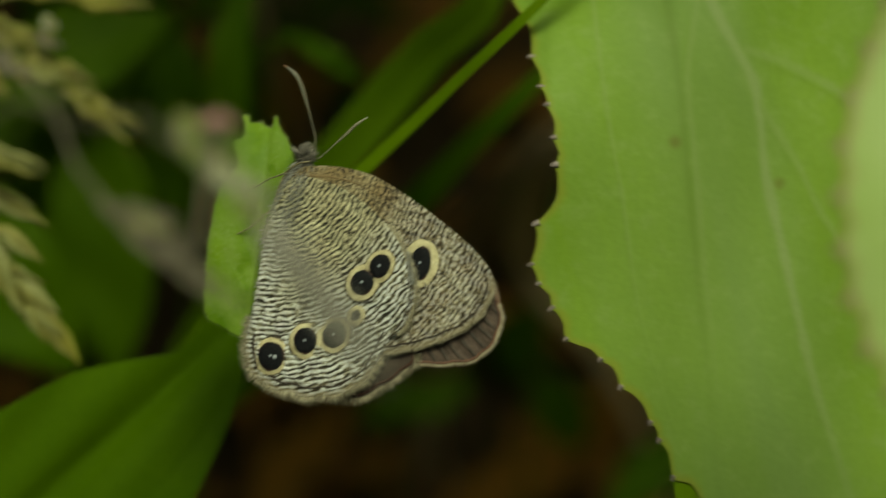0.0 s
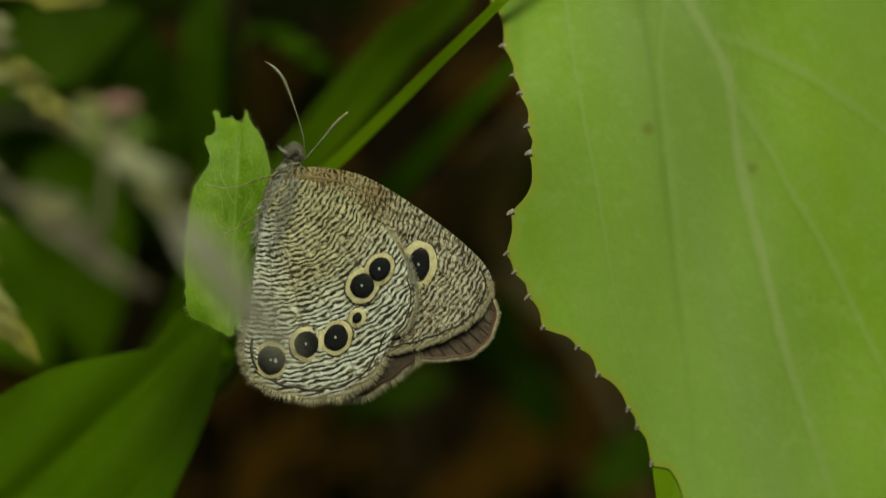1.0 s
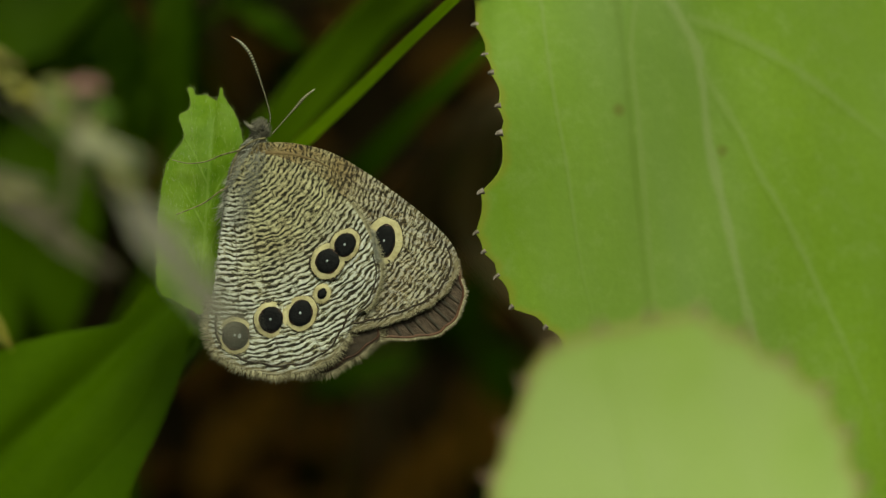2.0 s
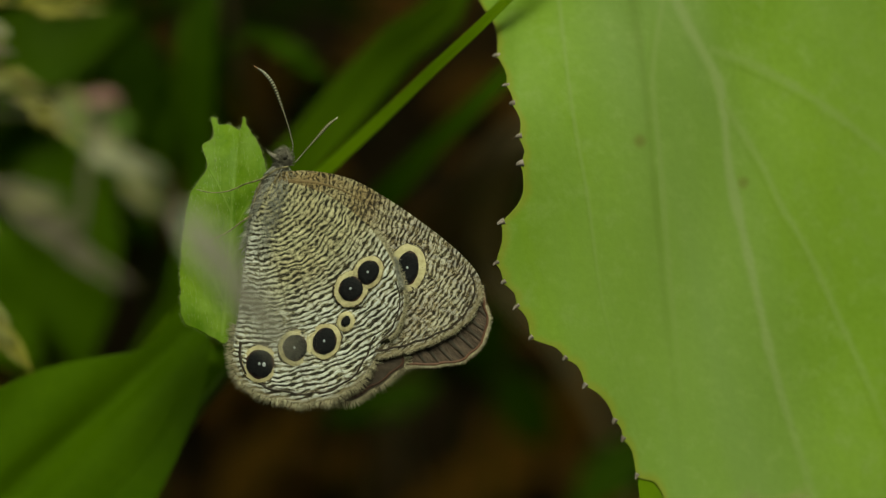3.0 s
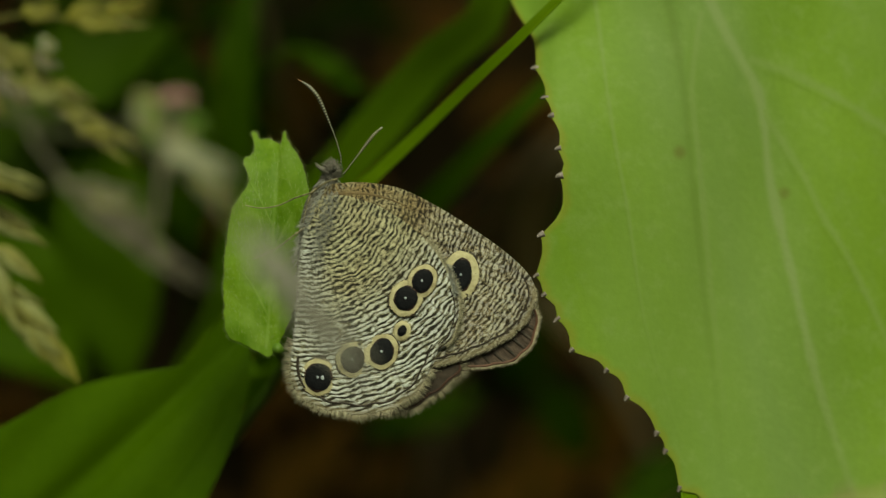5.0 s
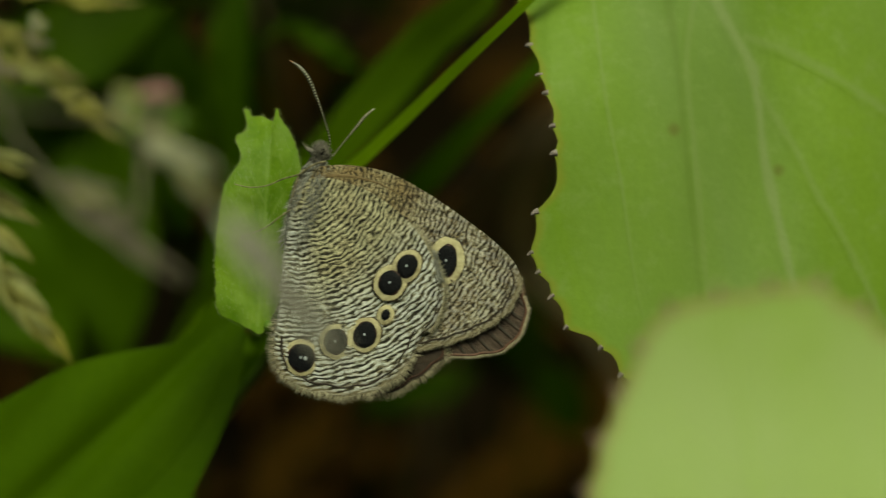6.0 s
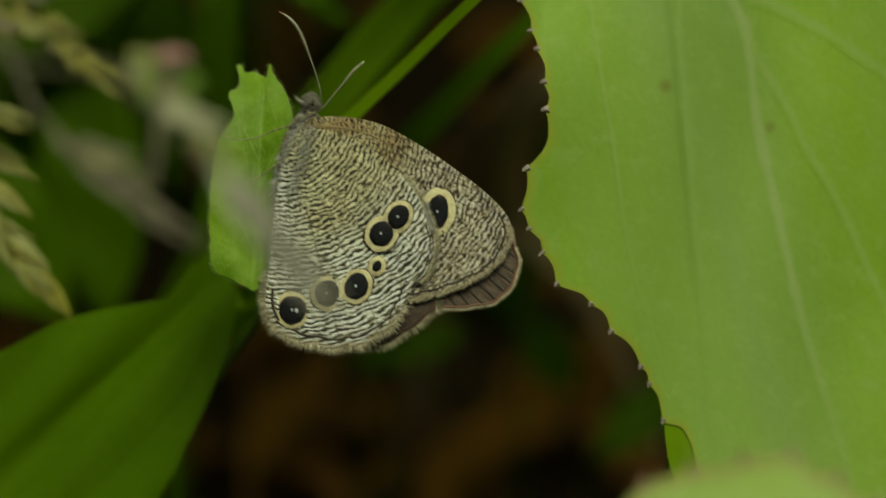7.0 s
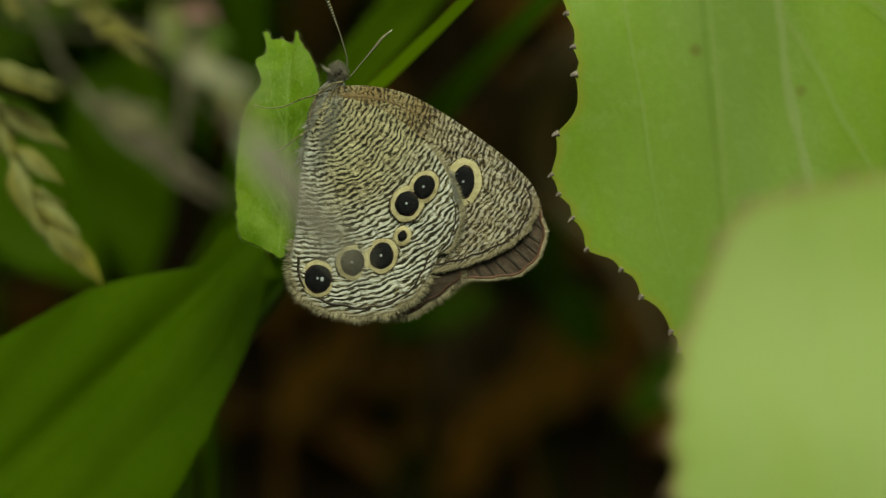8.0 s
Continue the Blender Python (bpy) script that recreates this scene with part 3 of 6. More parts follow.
def eyespot(at, outer, inner, tilt, z, parent, spark=True):
    ring = part("eyespot", disc("eyespot", at, outer[0], outer[1], tilt, z, 0.02, 0.028, rngb), YELLOW, parent, "pale yellow eyespot ring")
    part("border", disc("border", at, outer[0] * 1.075, outer[1] * 1.075, tilt, z - 0.03, 0.0, 0.035, rngb), BROWN_WING, ring, "dark brown outline of the eyespot")
    part("pupil", disc("pupil", at, inner[0], inner[1], tilt, z + 0.095, 0.03, 0.035, rngb), BLACK, ring, "black eyespot pupil")
    part("halo", disc("halo", at, inner[0] * 1.06, inner[1] * 1.06, tilt, z + 0.08, 0.03, 0.03, rngb), MAROON, ring, "dark maroon edge of the pupil")
    for rad, paint, by in ((outer, YELLOW, 0.13), (inner, BLACK, 0.10)):
        roots = []
        for k in range(150):
            a = rngb.uniform(0, 2 * math.pi)
            x, y = rad[0] * math.cos(a) * 0.96, rad[1] * math.sin(a) * 0.96
            c, s = math.cos(radians(tilt)), math.sin(radians(tilt))
            out = Vector((x * c - y * s, x * s + y * c, 0))
            roots.append((Vector((at[0] + out.x, at[1] + out.y, z + (0.0 if rad is outer else 0.09))), out.normalized() + Vector((0, 0, 0.05))))
        part("scale_edge", hairs("scale_edge", roots, by * 1.3, 0.024, rngb, 0.25), paint, ring, "ragged edge of tiny scales")
    # silvery fleck; the pupil's bright reflection is put into its colour
    if spark:
        part("spark", disc("spark", (at[0] - 0.05, at[1] + 0.02), 0.10, 0.12, tilt, z + 0.16, 0.02, 0.05, rngb, 12), SPARK, ring, "tiny silvery pupil fleck with painted glint")
        if outer[0] > 1.5 and spark and at[0] < 0:
            part("spark", disc("spark", (at[0] + 0.36, at[1] - 0.05), 0.15, 0.20, tilt, z + 0.15, 0.02, 0.05, rngb, 12), SPARK, ring, "tiny silvery pupil fleck with painted glint")


def inset(wing, rim, hub, by, start, stop, widths, relief, material):
    """A thin dark line that follows a wing's outline a little inside it."""
    n = len(rim)
    hub = Vector((*hub, 0))
    path = []
    for i in range(int(start * n), int(stop * n), 3):
        p = rim[i % n]
        v = hub - Vector((p.x, p.y, 0))
        q = Vector((p.x, p.y, 0)) + v.normalized() * (by + 0.10 * noise.noise(p * 0.9))
        path.append((q.x, q.y))
    part("margin_line", rib("margin_line", path, widths, 0.085, relief, 200), material, wing, "dark line along the wing margin")


butterfly = thing("butterfly", stand(*NECK, 0), "grey-brown rippled butterfly with yellow-ringed black eyespots, wings closed", "butterfly")


def build_butterfly():
    """Returns the far forewing, which slips behind the near one as the wings shift."""
    hind_pts = [(-2.09, -1.29), (-3.13, -2.79), (-3.93, -5.47), (-4.43, -8.85), (-4.78, -12.34), (-5.27, -15.07), (-5.27, -17.06), (-4.43, -18.65),
                (-2.59, -19.70), (-0.10, -20.30), (2.39, -20.25), (4.63, -19.40), (6.52, -17.51), (7.41, -15.52), (9.00, -13.90), (9.66, -11.60),
                (9.40, -9.90), (8.66, -8.15), (7.70, -6.35), (6.00, -4.40), (3.38, -2.49), (0.40, -1.29)]
    rim = scallop(spline(hind_pts, 300, True), 0.30, 0.66, 7, 0.22)
    hind = part("hindwing", fan("hindwing", rim, (2.14, -10.84), 26, hind_relief, 0.05), HIND, butterfly, "silvery rippled hindwing underside")
    edge = [Vector((p.x, p.y, hind_relief(p.x, p.y, 0, 1) - 0.03)) for p in rim]
    part("fringe", hairs("fringe", margin_roots(edge, 0.235, 0.575, 1300, rngb), 0.92, 0.022, rngb, 0.42), FRINGE, hind, "tan hair fringe")
    part("fringe", hairs("fringe", margin_roots(edge, 0.235, 0.575, 420, rngb), 0.70, 0.022, rngb, 0.45), DARK_FRINGE, hind, "dark hairs among the fringe")
    inset(hind, rim, (2.14, -10.84), 0.80, 0.27, 0.62, (0.12, 0.08), hind_relief, MARGIN)
    inset(hind, rim, (2.14, -10.84), 0.42, 0.62, 0.725, (0.085, 0.05), hind_relief, MARGIN)
    part("fringe", hairs("fringe", margin_roots(edge, 0.62, 0.81, 850, rngb), 0.70, 0.024, rngb, 0.35), FRINGE, hind, "pale ragged scales")
    fore_pts = [(-1.74, -0.50), (0.15, -0.05), (2.64, -0.20), (5.32, -0.90), (8.41, -2.64), (11.39, -4.73), (13.98, -6.77), (15.87, -8.76),
                (16.47, -10.35), (16.07, -12.04), (14.72, -13.73), (12.24, -15.12), (9.70, -15.97), (6.86, -16.42), (3.13, -14.82), (-0.85, -8.85), (-2.59, -2.89)]
    rimf = scallop(spline(fore_pts, 300, True), 0.40, 0.63, 6, 0.12)
    fore = part("forewing", fan("forewing", rimf, (5.12, -7.86), 24, fore_relief, 0.05), FORE, butterfly, "brown rippled forewing underside")
    edge = [Vector((p.x, p.y, fore_relief(p.x, p.y, 0, 1) - 0.03)) for p in rimf]
    part("fringe", hairs("fringe", margin_roots(edge, 0.40, 0.66, 600, rngb), 0.40, 0.024, rngb, 0.25), FRINGE, fore, "tan hair fringe")
    part("fringe", hairs("fringe", margin_roots(edge, 0.40, 0.66, 500, rngb), 0.36, 0.024, rngb, 0.25), DARK_FRINGE, fore, "dark hairs among the fringe")
    inset(fore, rimf, (5.12, -7.86), 0.66, 0.385, 0.66, (0.07, 0.11), fore_relief, MARGIN)
    part("wing_rib", rib("wing_rib", [(-1.84, -1.79), (-1.14, -1.19), (0.15, -0.95), (2.14, -1.14), (4.38, -1.84), (6.62, -3.08)], (0.21, 0.02), 0.03, fore_relief), COSTA, fore, "tan rib behind the front edge")
    # the far pair of wings, that show past the near ones
    far_f = [(-1.34, -0.65), (4.13, -1.14), (10.10, -4.88), (14.58, -8.11), (16.20, -9.95), (16.88, -12.09), (17.05, -13.50), (16.48, -15.22),
             (15.17, -16.57), (13.08, -17.11), (10.60, -17.21), (8.11, -17.31), (6.12, -17.41), (2.14, -13.83), (-1.34, -4.88)]
    rim2 = scallop(spline(far_f, 260, True), 0.36, 0.70, 8, 0.12)
    sliding = far = part("far_forewing", fan("far_forewing", rim2, (6.62, -9.35), 16, lambda x, y, s, f: -0.55, 0.05), FAR_WING, butterfly, "streaked brown far forewing margin")
    part("fringe", hairs("fringe", margin_roots([Vector((p.x, p.y, -0.51)) for p in rim2], 0.40, 0.74, 900, rngb), 0.46, 0.028, rngb, 0.2), FRINGE, far, "pale hair fringe")
    part("fringe", hairs("fringe", margin_roots([Vector((p.x, p.y, -0.55)) for p in rim2], 0.36, 0.74, 800, rngb), 0.36, 0.026, rngb, 0.2), TAN_FRINGE, far, "reddish tan hair fringe")
    inset(far, rim2, (6.62, -9.35), 0.16, 0.37, 0.72, (0.12, 0.15), lambda x, y, s, f: -0.52, RUSSET)
    for a, b in (((15.57, -11.84), (17.00, -13.00)), ((15.17, -12.83), (16.96, -14.23)), ((14.58, -13.48), (16.61, -15.17)), ((13.98, -14.08), (15.97, -15.92)), ((13.18, -14.63), (15.07, -16.52)),
                 ((12.29, -14.97), (13.98, -16.91)), ((11.39, -15.32), (12.78, -17.11)), ((10.50, -15.62), (11.69, -17.21)), ((9.60, -15.92), (10.50, -17.26)), ((8.61, -16.22), (9.40, -17.31))):
        a, b = Vector((*a, 0)), Vector((*b, 0))
        bow = (a + b) / 2 + Vector((rngb.uniform(-0.09, 0.09), rngb.uniform(-0.09, 0.09), 0))
        part("wing_vein", rib("wing_vein", [tuple(a), tuple(bow), tuple(b)], (rngb.uniform(0.18, 0.28), rngb.uniform(0.08, 0.12)), 0.03, lambda x, y, s, f: -0.53, 12), MARGIN, far, "dark vein of the far wing")
    far_h = [(-1.84, -1.49), (-3.83, -6.86), (-4.33, -14.82), (-2.84, -18.80), (2.14, -20.20), (4.63, -20.40), (7.11, -19.20), (8.85, -17.91), (9.70, -17.11),
             (9.35, -14.82), (9.10, -8.85), (4.13, -3.38)]
    rim3 = scallop(spline(far_h, 220, True), 0.42, 0.72, 6, 0.15)
    far = part("far_hindwing", fan("far_hindwing", rim3, (2.64, -10.84), 14, lambda x, y, s, f: -0.35, 0.05), BROWN_WING, butterfly, "dark far hindwing margin")
    part("fringe", hairs("fringe", margin_roots([Vector((p.x, p.y, -0.35)) for p in rim3], 0.34, 0.68, 900, rngb), 0.80, 0.022, rngb, 0.35), FRINGE, far, "tan hair fringe")
    part("fringe", hairs("fringe", margin_roots([Vector((p.x, p.y, -0.34)) for p in rim3], 0.34, 0.68, 600, rngb), 0.62, 0.024, rngb, 0.35), DARK_FRINGE, far, "dark hairs among the fringe")
    inset(far, rim3, (2.64, -10.84), 0.35, 0.36, 0.66, (0.10, 0.10), lambda x, y, s, f: -0.33, MAROON)
    # eyespots
    for at, o, i, t in (((-2.94, -16.96), (1.55, 1.62), (1.15, 1.20), 0), ((0.14, -15.54), (1.45, 1.58), (1.00, 1.10), -10),
                        ((2.72, -14.97), (1.40, 1.58), (0.97, 1.13), -25), ((4.55, -13.25), (0.74, 0.88), (0.33, 0.42), -30),
                        ((5.02, -10.41), (1.42, 1.62), (0.98, 1.06), -30), ((6.53, -8.96), (1.24, 1.48), (0.85, 1.03), -30)):
        upper = at[0] > 5
        eyespot(at, o, i, t, (max(hind_relief(5.02, -10.41, 0, 0), hind_relief(6.53, -8.96, 0, 0), hind_relief(7.2, -8.2, 0, 0)) + 0.12 + 0.012 * (at[0] > 6)) if upper else hind_relief(*at, 0, 0) + 0.07, hind, o[0] > 1)
    eyespot((9.98, -8.58), (1.55, 2.12), (0.90, 1.42), -6, fore_relief(*(9.98, -8.58), 0, 0) + 0.06, fore)
    roots = []
    for k in range(230):
        p = Vector((8.75, -7.55, 0)).lerp(Vector((9.30, -10.35, 0)), rngb.random()) + Vector((rngb.uniform(-0.15, 0.12), 0, 0))
        roots.append((Vector((p.x, p.y, hind_relief(p.x, p.y, 0, 1) + 0.02)), Vector((0.75, -0.45, 0.12))))
    part("wing_hair", hairs("wing_hair", roots, 0.62, 0.020, rngb, 0.3), SOFT, hind, "silvery hairs over the edge of the forewing spot")
    # body, head, feelers, legs
    body = part("body", tube("body", [(*(-1.14, 0.50), -0.7), (*(-2.09, -1.39), -0.75), (*(-2.98, -4.13), -0.8), (*(-3.83, -8.36), -0.8), (*(-4.43, -12.83), -0.7)],
                             [0.75, 1.25, 1.15, 0.8, 0.6, 0.25], 14), FUR, butterfly, "grey furry body")
    roots = []
    for k in range(900):
        s = rngb.random()
        p = Vector((*(-1.14, 0.20), -0.6)).lerp(Vector((*(-3.63, -6.86), -0.7)), s)
        a = rngb.uniform(0, 2 * math.pi)
        d = Vector((math.cos(a), math.sin(a) * 0.3, math.sin(a)))
        roots.append((p + d * (0.9 + 0.3 * math.sin(s * 3)), (d + Vector((-0.3, -0.9, 0))).normalized()))
    part("body_hair", hairs("body_hair", roots, 0.9, 0.03, rngb, 0.3), SOFT, body, "pale grey body hairs")
    roots = []
    lo, hi = Vector((*(-1.74, -0.99), 0)), Vector((*(-3.73, -7.36), 0))
    for k in range(420):
        p = lo.lerp(hi, rngb.random() ** 1.3) + Vector((rngb.uniform(-0.1, 1.3), rngb.uniform(-0.2, 0.2), 0))
        roots.append((Vector((p.x, p.y, hind_relief(p.x, p.y, 0, 0.5) - 0.02)), Vector((0.45, -0.8, 0.25))))
    part("wing_hair", hairs("wing_hair", roots, 1.0, 0.018, rngb, 0.4), SOFT, hind, "soft grey hairs at the wing base")
    inner = spline([(-1.90, -0.60), (-3.00, -2.79), (-3.85, -5.47), (-4.35, -8.85), (-4.70, -12.34), (-5.20, -15.07)], 200)
    roots = []
    for k in range(620):
        p = inner[int(199 * rngb.random() ** 1.25)]
        roots.append((Vector((p.x + rngb.uniform(0.0, 0.25), p.y, hind_relief(p.x, p.y, 0, 1) - 0.02)), Vector((-0.75, -0.75, 0.1))))
    part("wing_hair", hairs("wing_hair", roots, 0.62, 0.018, rngb, 0.45), SOFT, hind, "soft grey hairs along the inner edge")
    head = part("head", ball("head", (*(-0.95, 0.95), -0.3), (0.66, 0.86, 0.75), -25, 0.1), FUR, butterfly, "grey furry head")
    part("eye", ball("eye", (*(-0.80, 1.14), 0.32), (0.26, 0.34, 0.22), -15, 0, 24), EYE, head, "dark round eye")
    roots = []
    for k in range(900):
        a, b = rngb.uniform(0, 2 * math.pi), rngb.uniform(-0.5, 1.5)
        d = Vector((math.cos(a) * math.cos(b), math.sin(a) * math.cos(b), math.sin(b)))
        roots.append((Vector((*(-0.99, 0.95), -0.3)) + Vector((d.x * 0.58, d.y * 0.75, d.z * 0.66)), (d + Vector((-0.45, 0.75, 0))).normalized()))
    part("head_hair", hairs("head_hair", roots, 0.62, 0.022, rngb, 0.5), FUR, head)
    for z in (-0.1, 0.25):
        palp = part("palp", tube("palp", [(*(-1.14, 0.80), z - 0.2), (*(-1.74, 1.19), z), (*(-2.29, 1.54), z)], [0.3, 0.26, 0.1], 8), FUR, head, "bristly grey palp")
        part("palp_hair", hairs("palp_hair", [(Vector((-2.24 + k * 0.025, 1.49 - k * 0.02, z)), Vector((-0.5, 0.9, 0.1))) for k in range(40)], 0.55, 0.025, rngb, 0.4), FUR, palp)
    part("antenna", tube("antenna", [(*(-0.20, 1.49), 0.1), (*(-0.15, 2.34), 0.2), (*(-0.60, 4.08), 0.3), (*(-1.19, 5.82), 0.3), (*(-1.89, 7.56), 0.2), (*(-2.70, 8.60), 0.1), (*(-3.59, 9.20), 0)],
                         [0.06, 0.05, 0.055, 0.08, 0.14, 0.165, 0.15, 0.05], 8, count=120), ANTENNA, butterfly, "black and white ringed antenna")
    part("antenna", tube("antenna", [(*(0.00, 0.75), -0.6), (*(0.85, 1.84), -1.2), (*(1.88, 3.13), -1.9), (*(2.78, 4.25), -2.4), (*(3.60, 4.97), -2.8)],
                         [0.06, 0.05, 0.055, 0.09, 0.14, 0.12, 0.05], 8, count=120), PALE_ANTENNA, butterfly, "black and white ringed antenna")
    for path in ([(*(-0.50, 0.30), 0.4), (*(-1.59, 0.00), 0.75), (*(-2.74, -0.75), 0.5), (*(-4.33, -1.19), 0.0), (*(-5.82, -1.74), -0.7), (*(-7.41, -1.89), -1.0), (*(-8.80, -1.59), -1.15)],
                 [(*(-2.34, -2.79), 0.3), (*(-3.13, -3.58), 0.5), (*(-4.58, -4.48), 0.1), (*(-6.07, -5.47), -0.6), (*(-8.41, -6.42), -1.15)],
                 [(*(-2.44, -0.40), 0.1), (*(-2.98, -1.14), 0.3), (*(-3.43, -2.39), 0.2), (*(-3.73, -3.48), 0.0)]):
        part("leg", tube("leg", path, [0.090, 0.075, 0.055, 0.04], 7, count=40), LEG, butterfly, "thin tan leg")
    return sliding


far_forewing = build_butterfly()


# ---- the leaf that it holds on to ----
LEAF_TIP = (-15.52, 12.98)
perch_leaf = thing("perch_leaf", stand(*LEAF_TIP, 0), "fresh green toothed leaf with a nibbled tip, held by the butterfly", "leaf")


def perch_relief(x, y, s, f):
    return -1.9 - 0.10 * math.exp(-((x + 0.9) / 0.35) ** 2) - 0.045 * max(y + 7, 0) ** 2 + 0.03 * x + 0.35 * math.sin(x * 0.55 + y * 0.1) + 0.15 * noise.noise(Vector((x * 0.5, y * 0.5, 2)))


def build_perch():
    rng = random.Random(5)
    pts = [(-3.43, 0.85), (-3.03, 0.75), (-2.54, 0.15), (-1.59, 0.10), (-0.70, -0.30), (-0.45, 0.90), (0.00, -0.15), (0.90, -1.44), (1.64, -3.33), (2.09, -5.97),
           (1.99, -9.45), (1.39, -12.93), (0.10, -16.42), (-1.55, -19.40), (-2.60, -19.15), (-3.98, -18.40), (-5.46, -17.40), (-5.72, -13.43), (-5.47, -9.95),
           (-4.97, -6.57), (-4.28, -5.27), (-3.43, -3.58), (-4.03, -1.84), (-3.38, -1.29), (-3.03, -0.70)]
    rim = spline(pts, 300, True)
    rim = [p + Vector((noise.noise(p * 1.7), noise.noise(p * 1.7 + Vector((9, 0, 0))), 0)) * 0.14 for p in rim]
    hub = (-1.84, -9.95)
    part("blade", fan("blade", rim, hub, 26, perch_relief, 0.2, 16), PERCH, perch_leaf)
    for path, w in (([(-2.00, -18.90), (-1.60, -14.00), (-1.30, -9.00), (-1.10, -4.50), (-0.90, -1.20)], (0.28, 0.14)), ([(-1.80, -16.00), (-3.20, -13.20), (-4.70, -11.20)], (0.16, 0.08)), ([(-1.50, -12.00), (-3.10, -9.00), (-4.60, -6.90)], (0.16, 0.08)),
                    ([(-1.25, -8.00), (-2.60, -5.20), (-3.40, -3.90)], (0.14, 0.08)), ([(-1.70, -15.00), (-0.50, -12.40), (0.70, -10.40)], (0.14, 0.08)), ([(-1.40, -10.50), (0.00, -7.60), (1.40, -5.80)], (0.14, 0.08))):
        part("vein", rib("vein", path, w, 0.012, lambda x, y, s, f: perch_relief(x, y, s, f) + 0.02, 30), PERCH_VEIN, perch_leaf)
    edge = [Vector((p.x, p.y, perch_relief(p.x, p.y, 0, 1) - 0.1)) for p in rim]
    part("leaf_hair", hairs("leaf_hair", margin_roots(edge, 0.0, 1.0, 900, rng), 0.42, 0.015, rng, 0.4), LEAF_HAIR, perch_leaf, "tiny pale bristles along the margin")
    roots = []
    for k in range(1100):
        x, y = rng.uniform(-5, 1.2), rng.uniform(-18, -0.6)
        if x > -5.6 + 0.28 * abs(y + 9) * 0.4 and x < 1.2 - 0.02 * abs(y + 8):
            p = Vector((hub[0], hub[1], 0)).lerp(rng.choice(rim), rng.random() ** 0.5 * 0.97)
            roots.append((Vector((p.x, p.y, perch_relief(p.x, p.y, 0, 0.5))), Vector((0.1, 0.9, 0.35))))
    part("leaf_hair", hairs("leaf_hair", roots, 0.34, 0.012, rng, 0.3), LEAF_HAIR, perch_leaf, "tiny pale hairs on the leaf")
    part("stalk", tube("stalk", [(*(-0.99, -18.80), -2.0), (*(-1.39, -19.80), -9), (*(-3.83, -22.88), -27), (*(-11.04, -32.33), -34), (*(-20.49, -55.71), -50), (*(-28.45, -319.36), -150)], [0.5, 0.6, 0.9, 1.3, 1.6], 8, count=40), STEM, perch_leaf, "green leaf stalk")


build_perch()


# ---- the broad leaf beside it ----
broad_leaf = thing("broad_leaf", stand(0, 0, 0), "broad light green leaf with a spiny toothed margin", "leaf")


def broad_relief(x, y, s, f):
    return -0.8 - 0.42 * (max(x - 9, 0) - 0.35 * max(x - 22, 0)) - (0.0015 if y > 2 else -0.0018) * (y - 2) ** 2 - 0.030 * min(1, max(0, 1 - (x - 7) / 14)) * max(y - 8, 0) ** 2 * (1 if y < 30 else (30 - 8) * (2 * y - 38) / (y - 8) ** 2) + 0.5 * noise.noise(Vector((x * 0.07, y * 0.05, 7))) + 0.25 * math.sin(x * 0.42 - y * 0.12)


def lay(p):
    """Spreads a point of the leaf so that it keeps its place across the view where the leaf lies deeper."""
    q = 1 - broad_relief(p[0], p[1], 0, 0.5) / 136
    return (p[0] * q, p[1] * q)


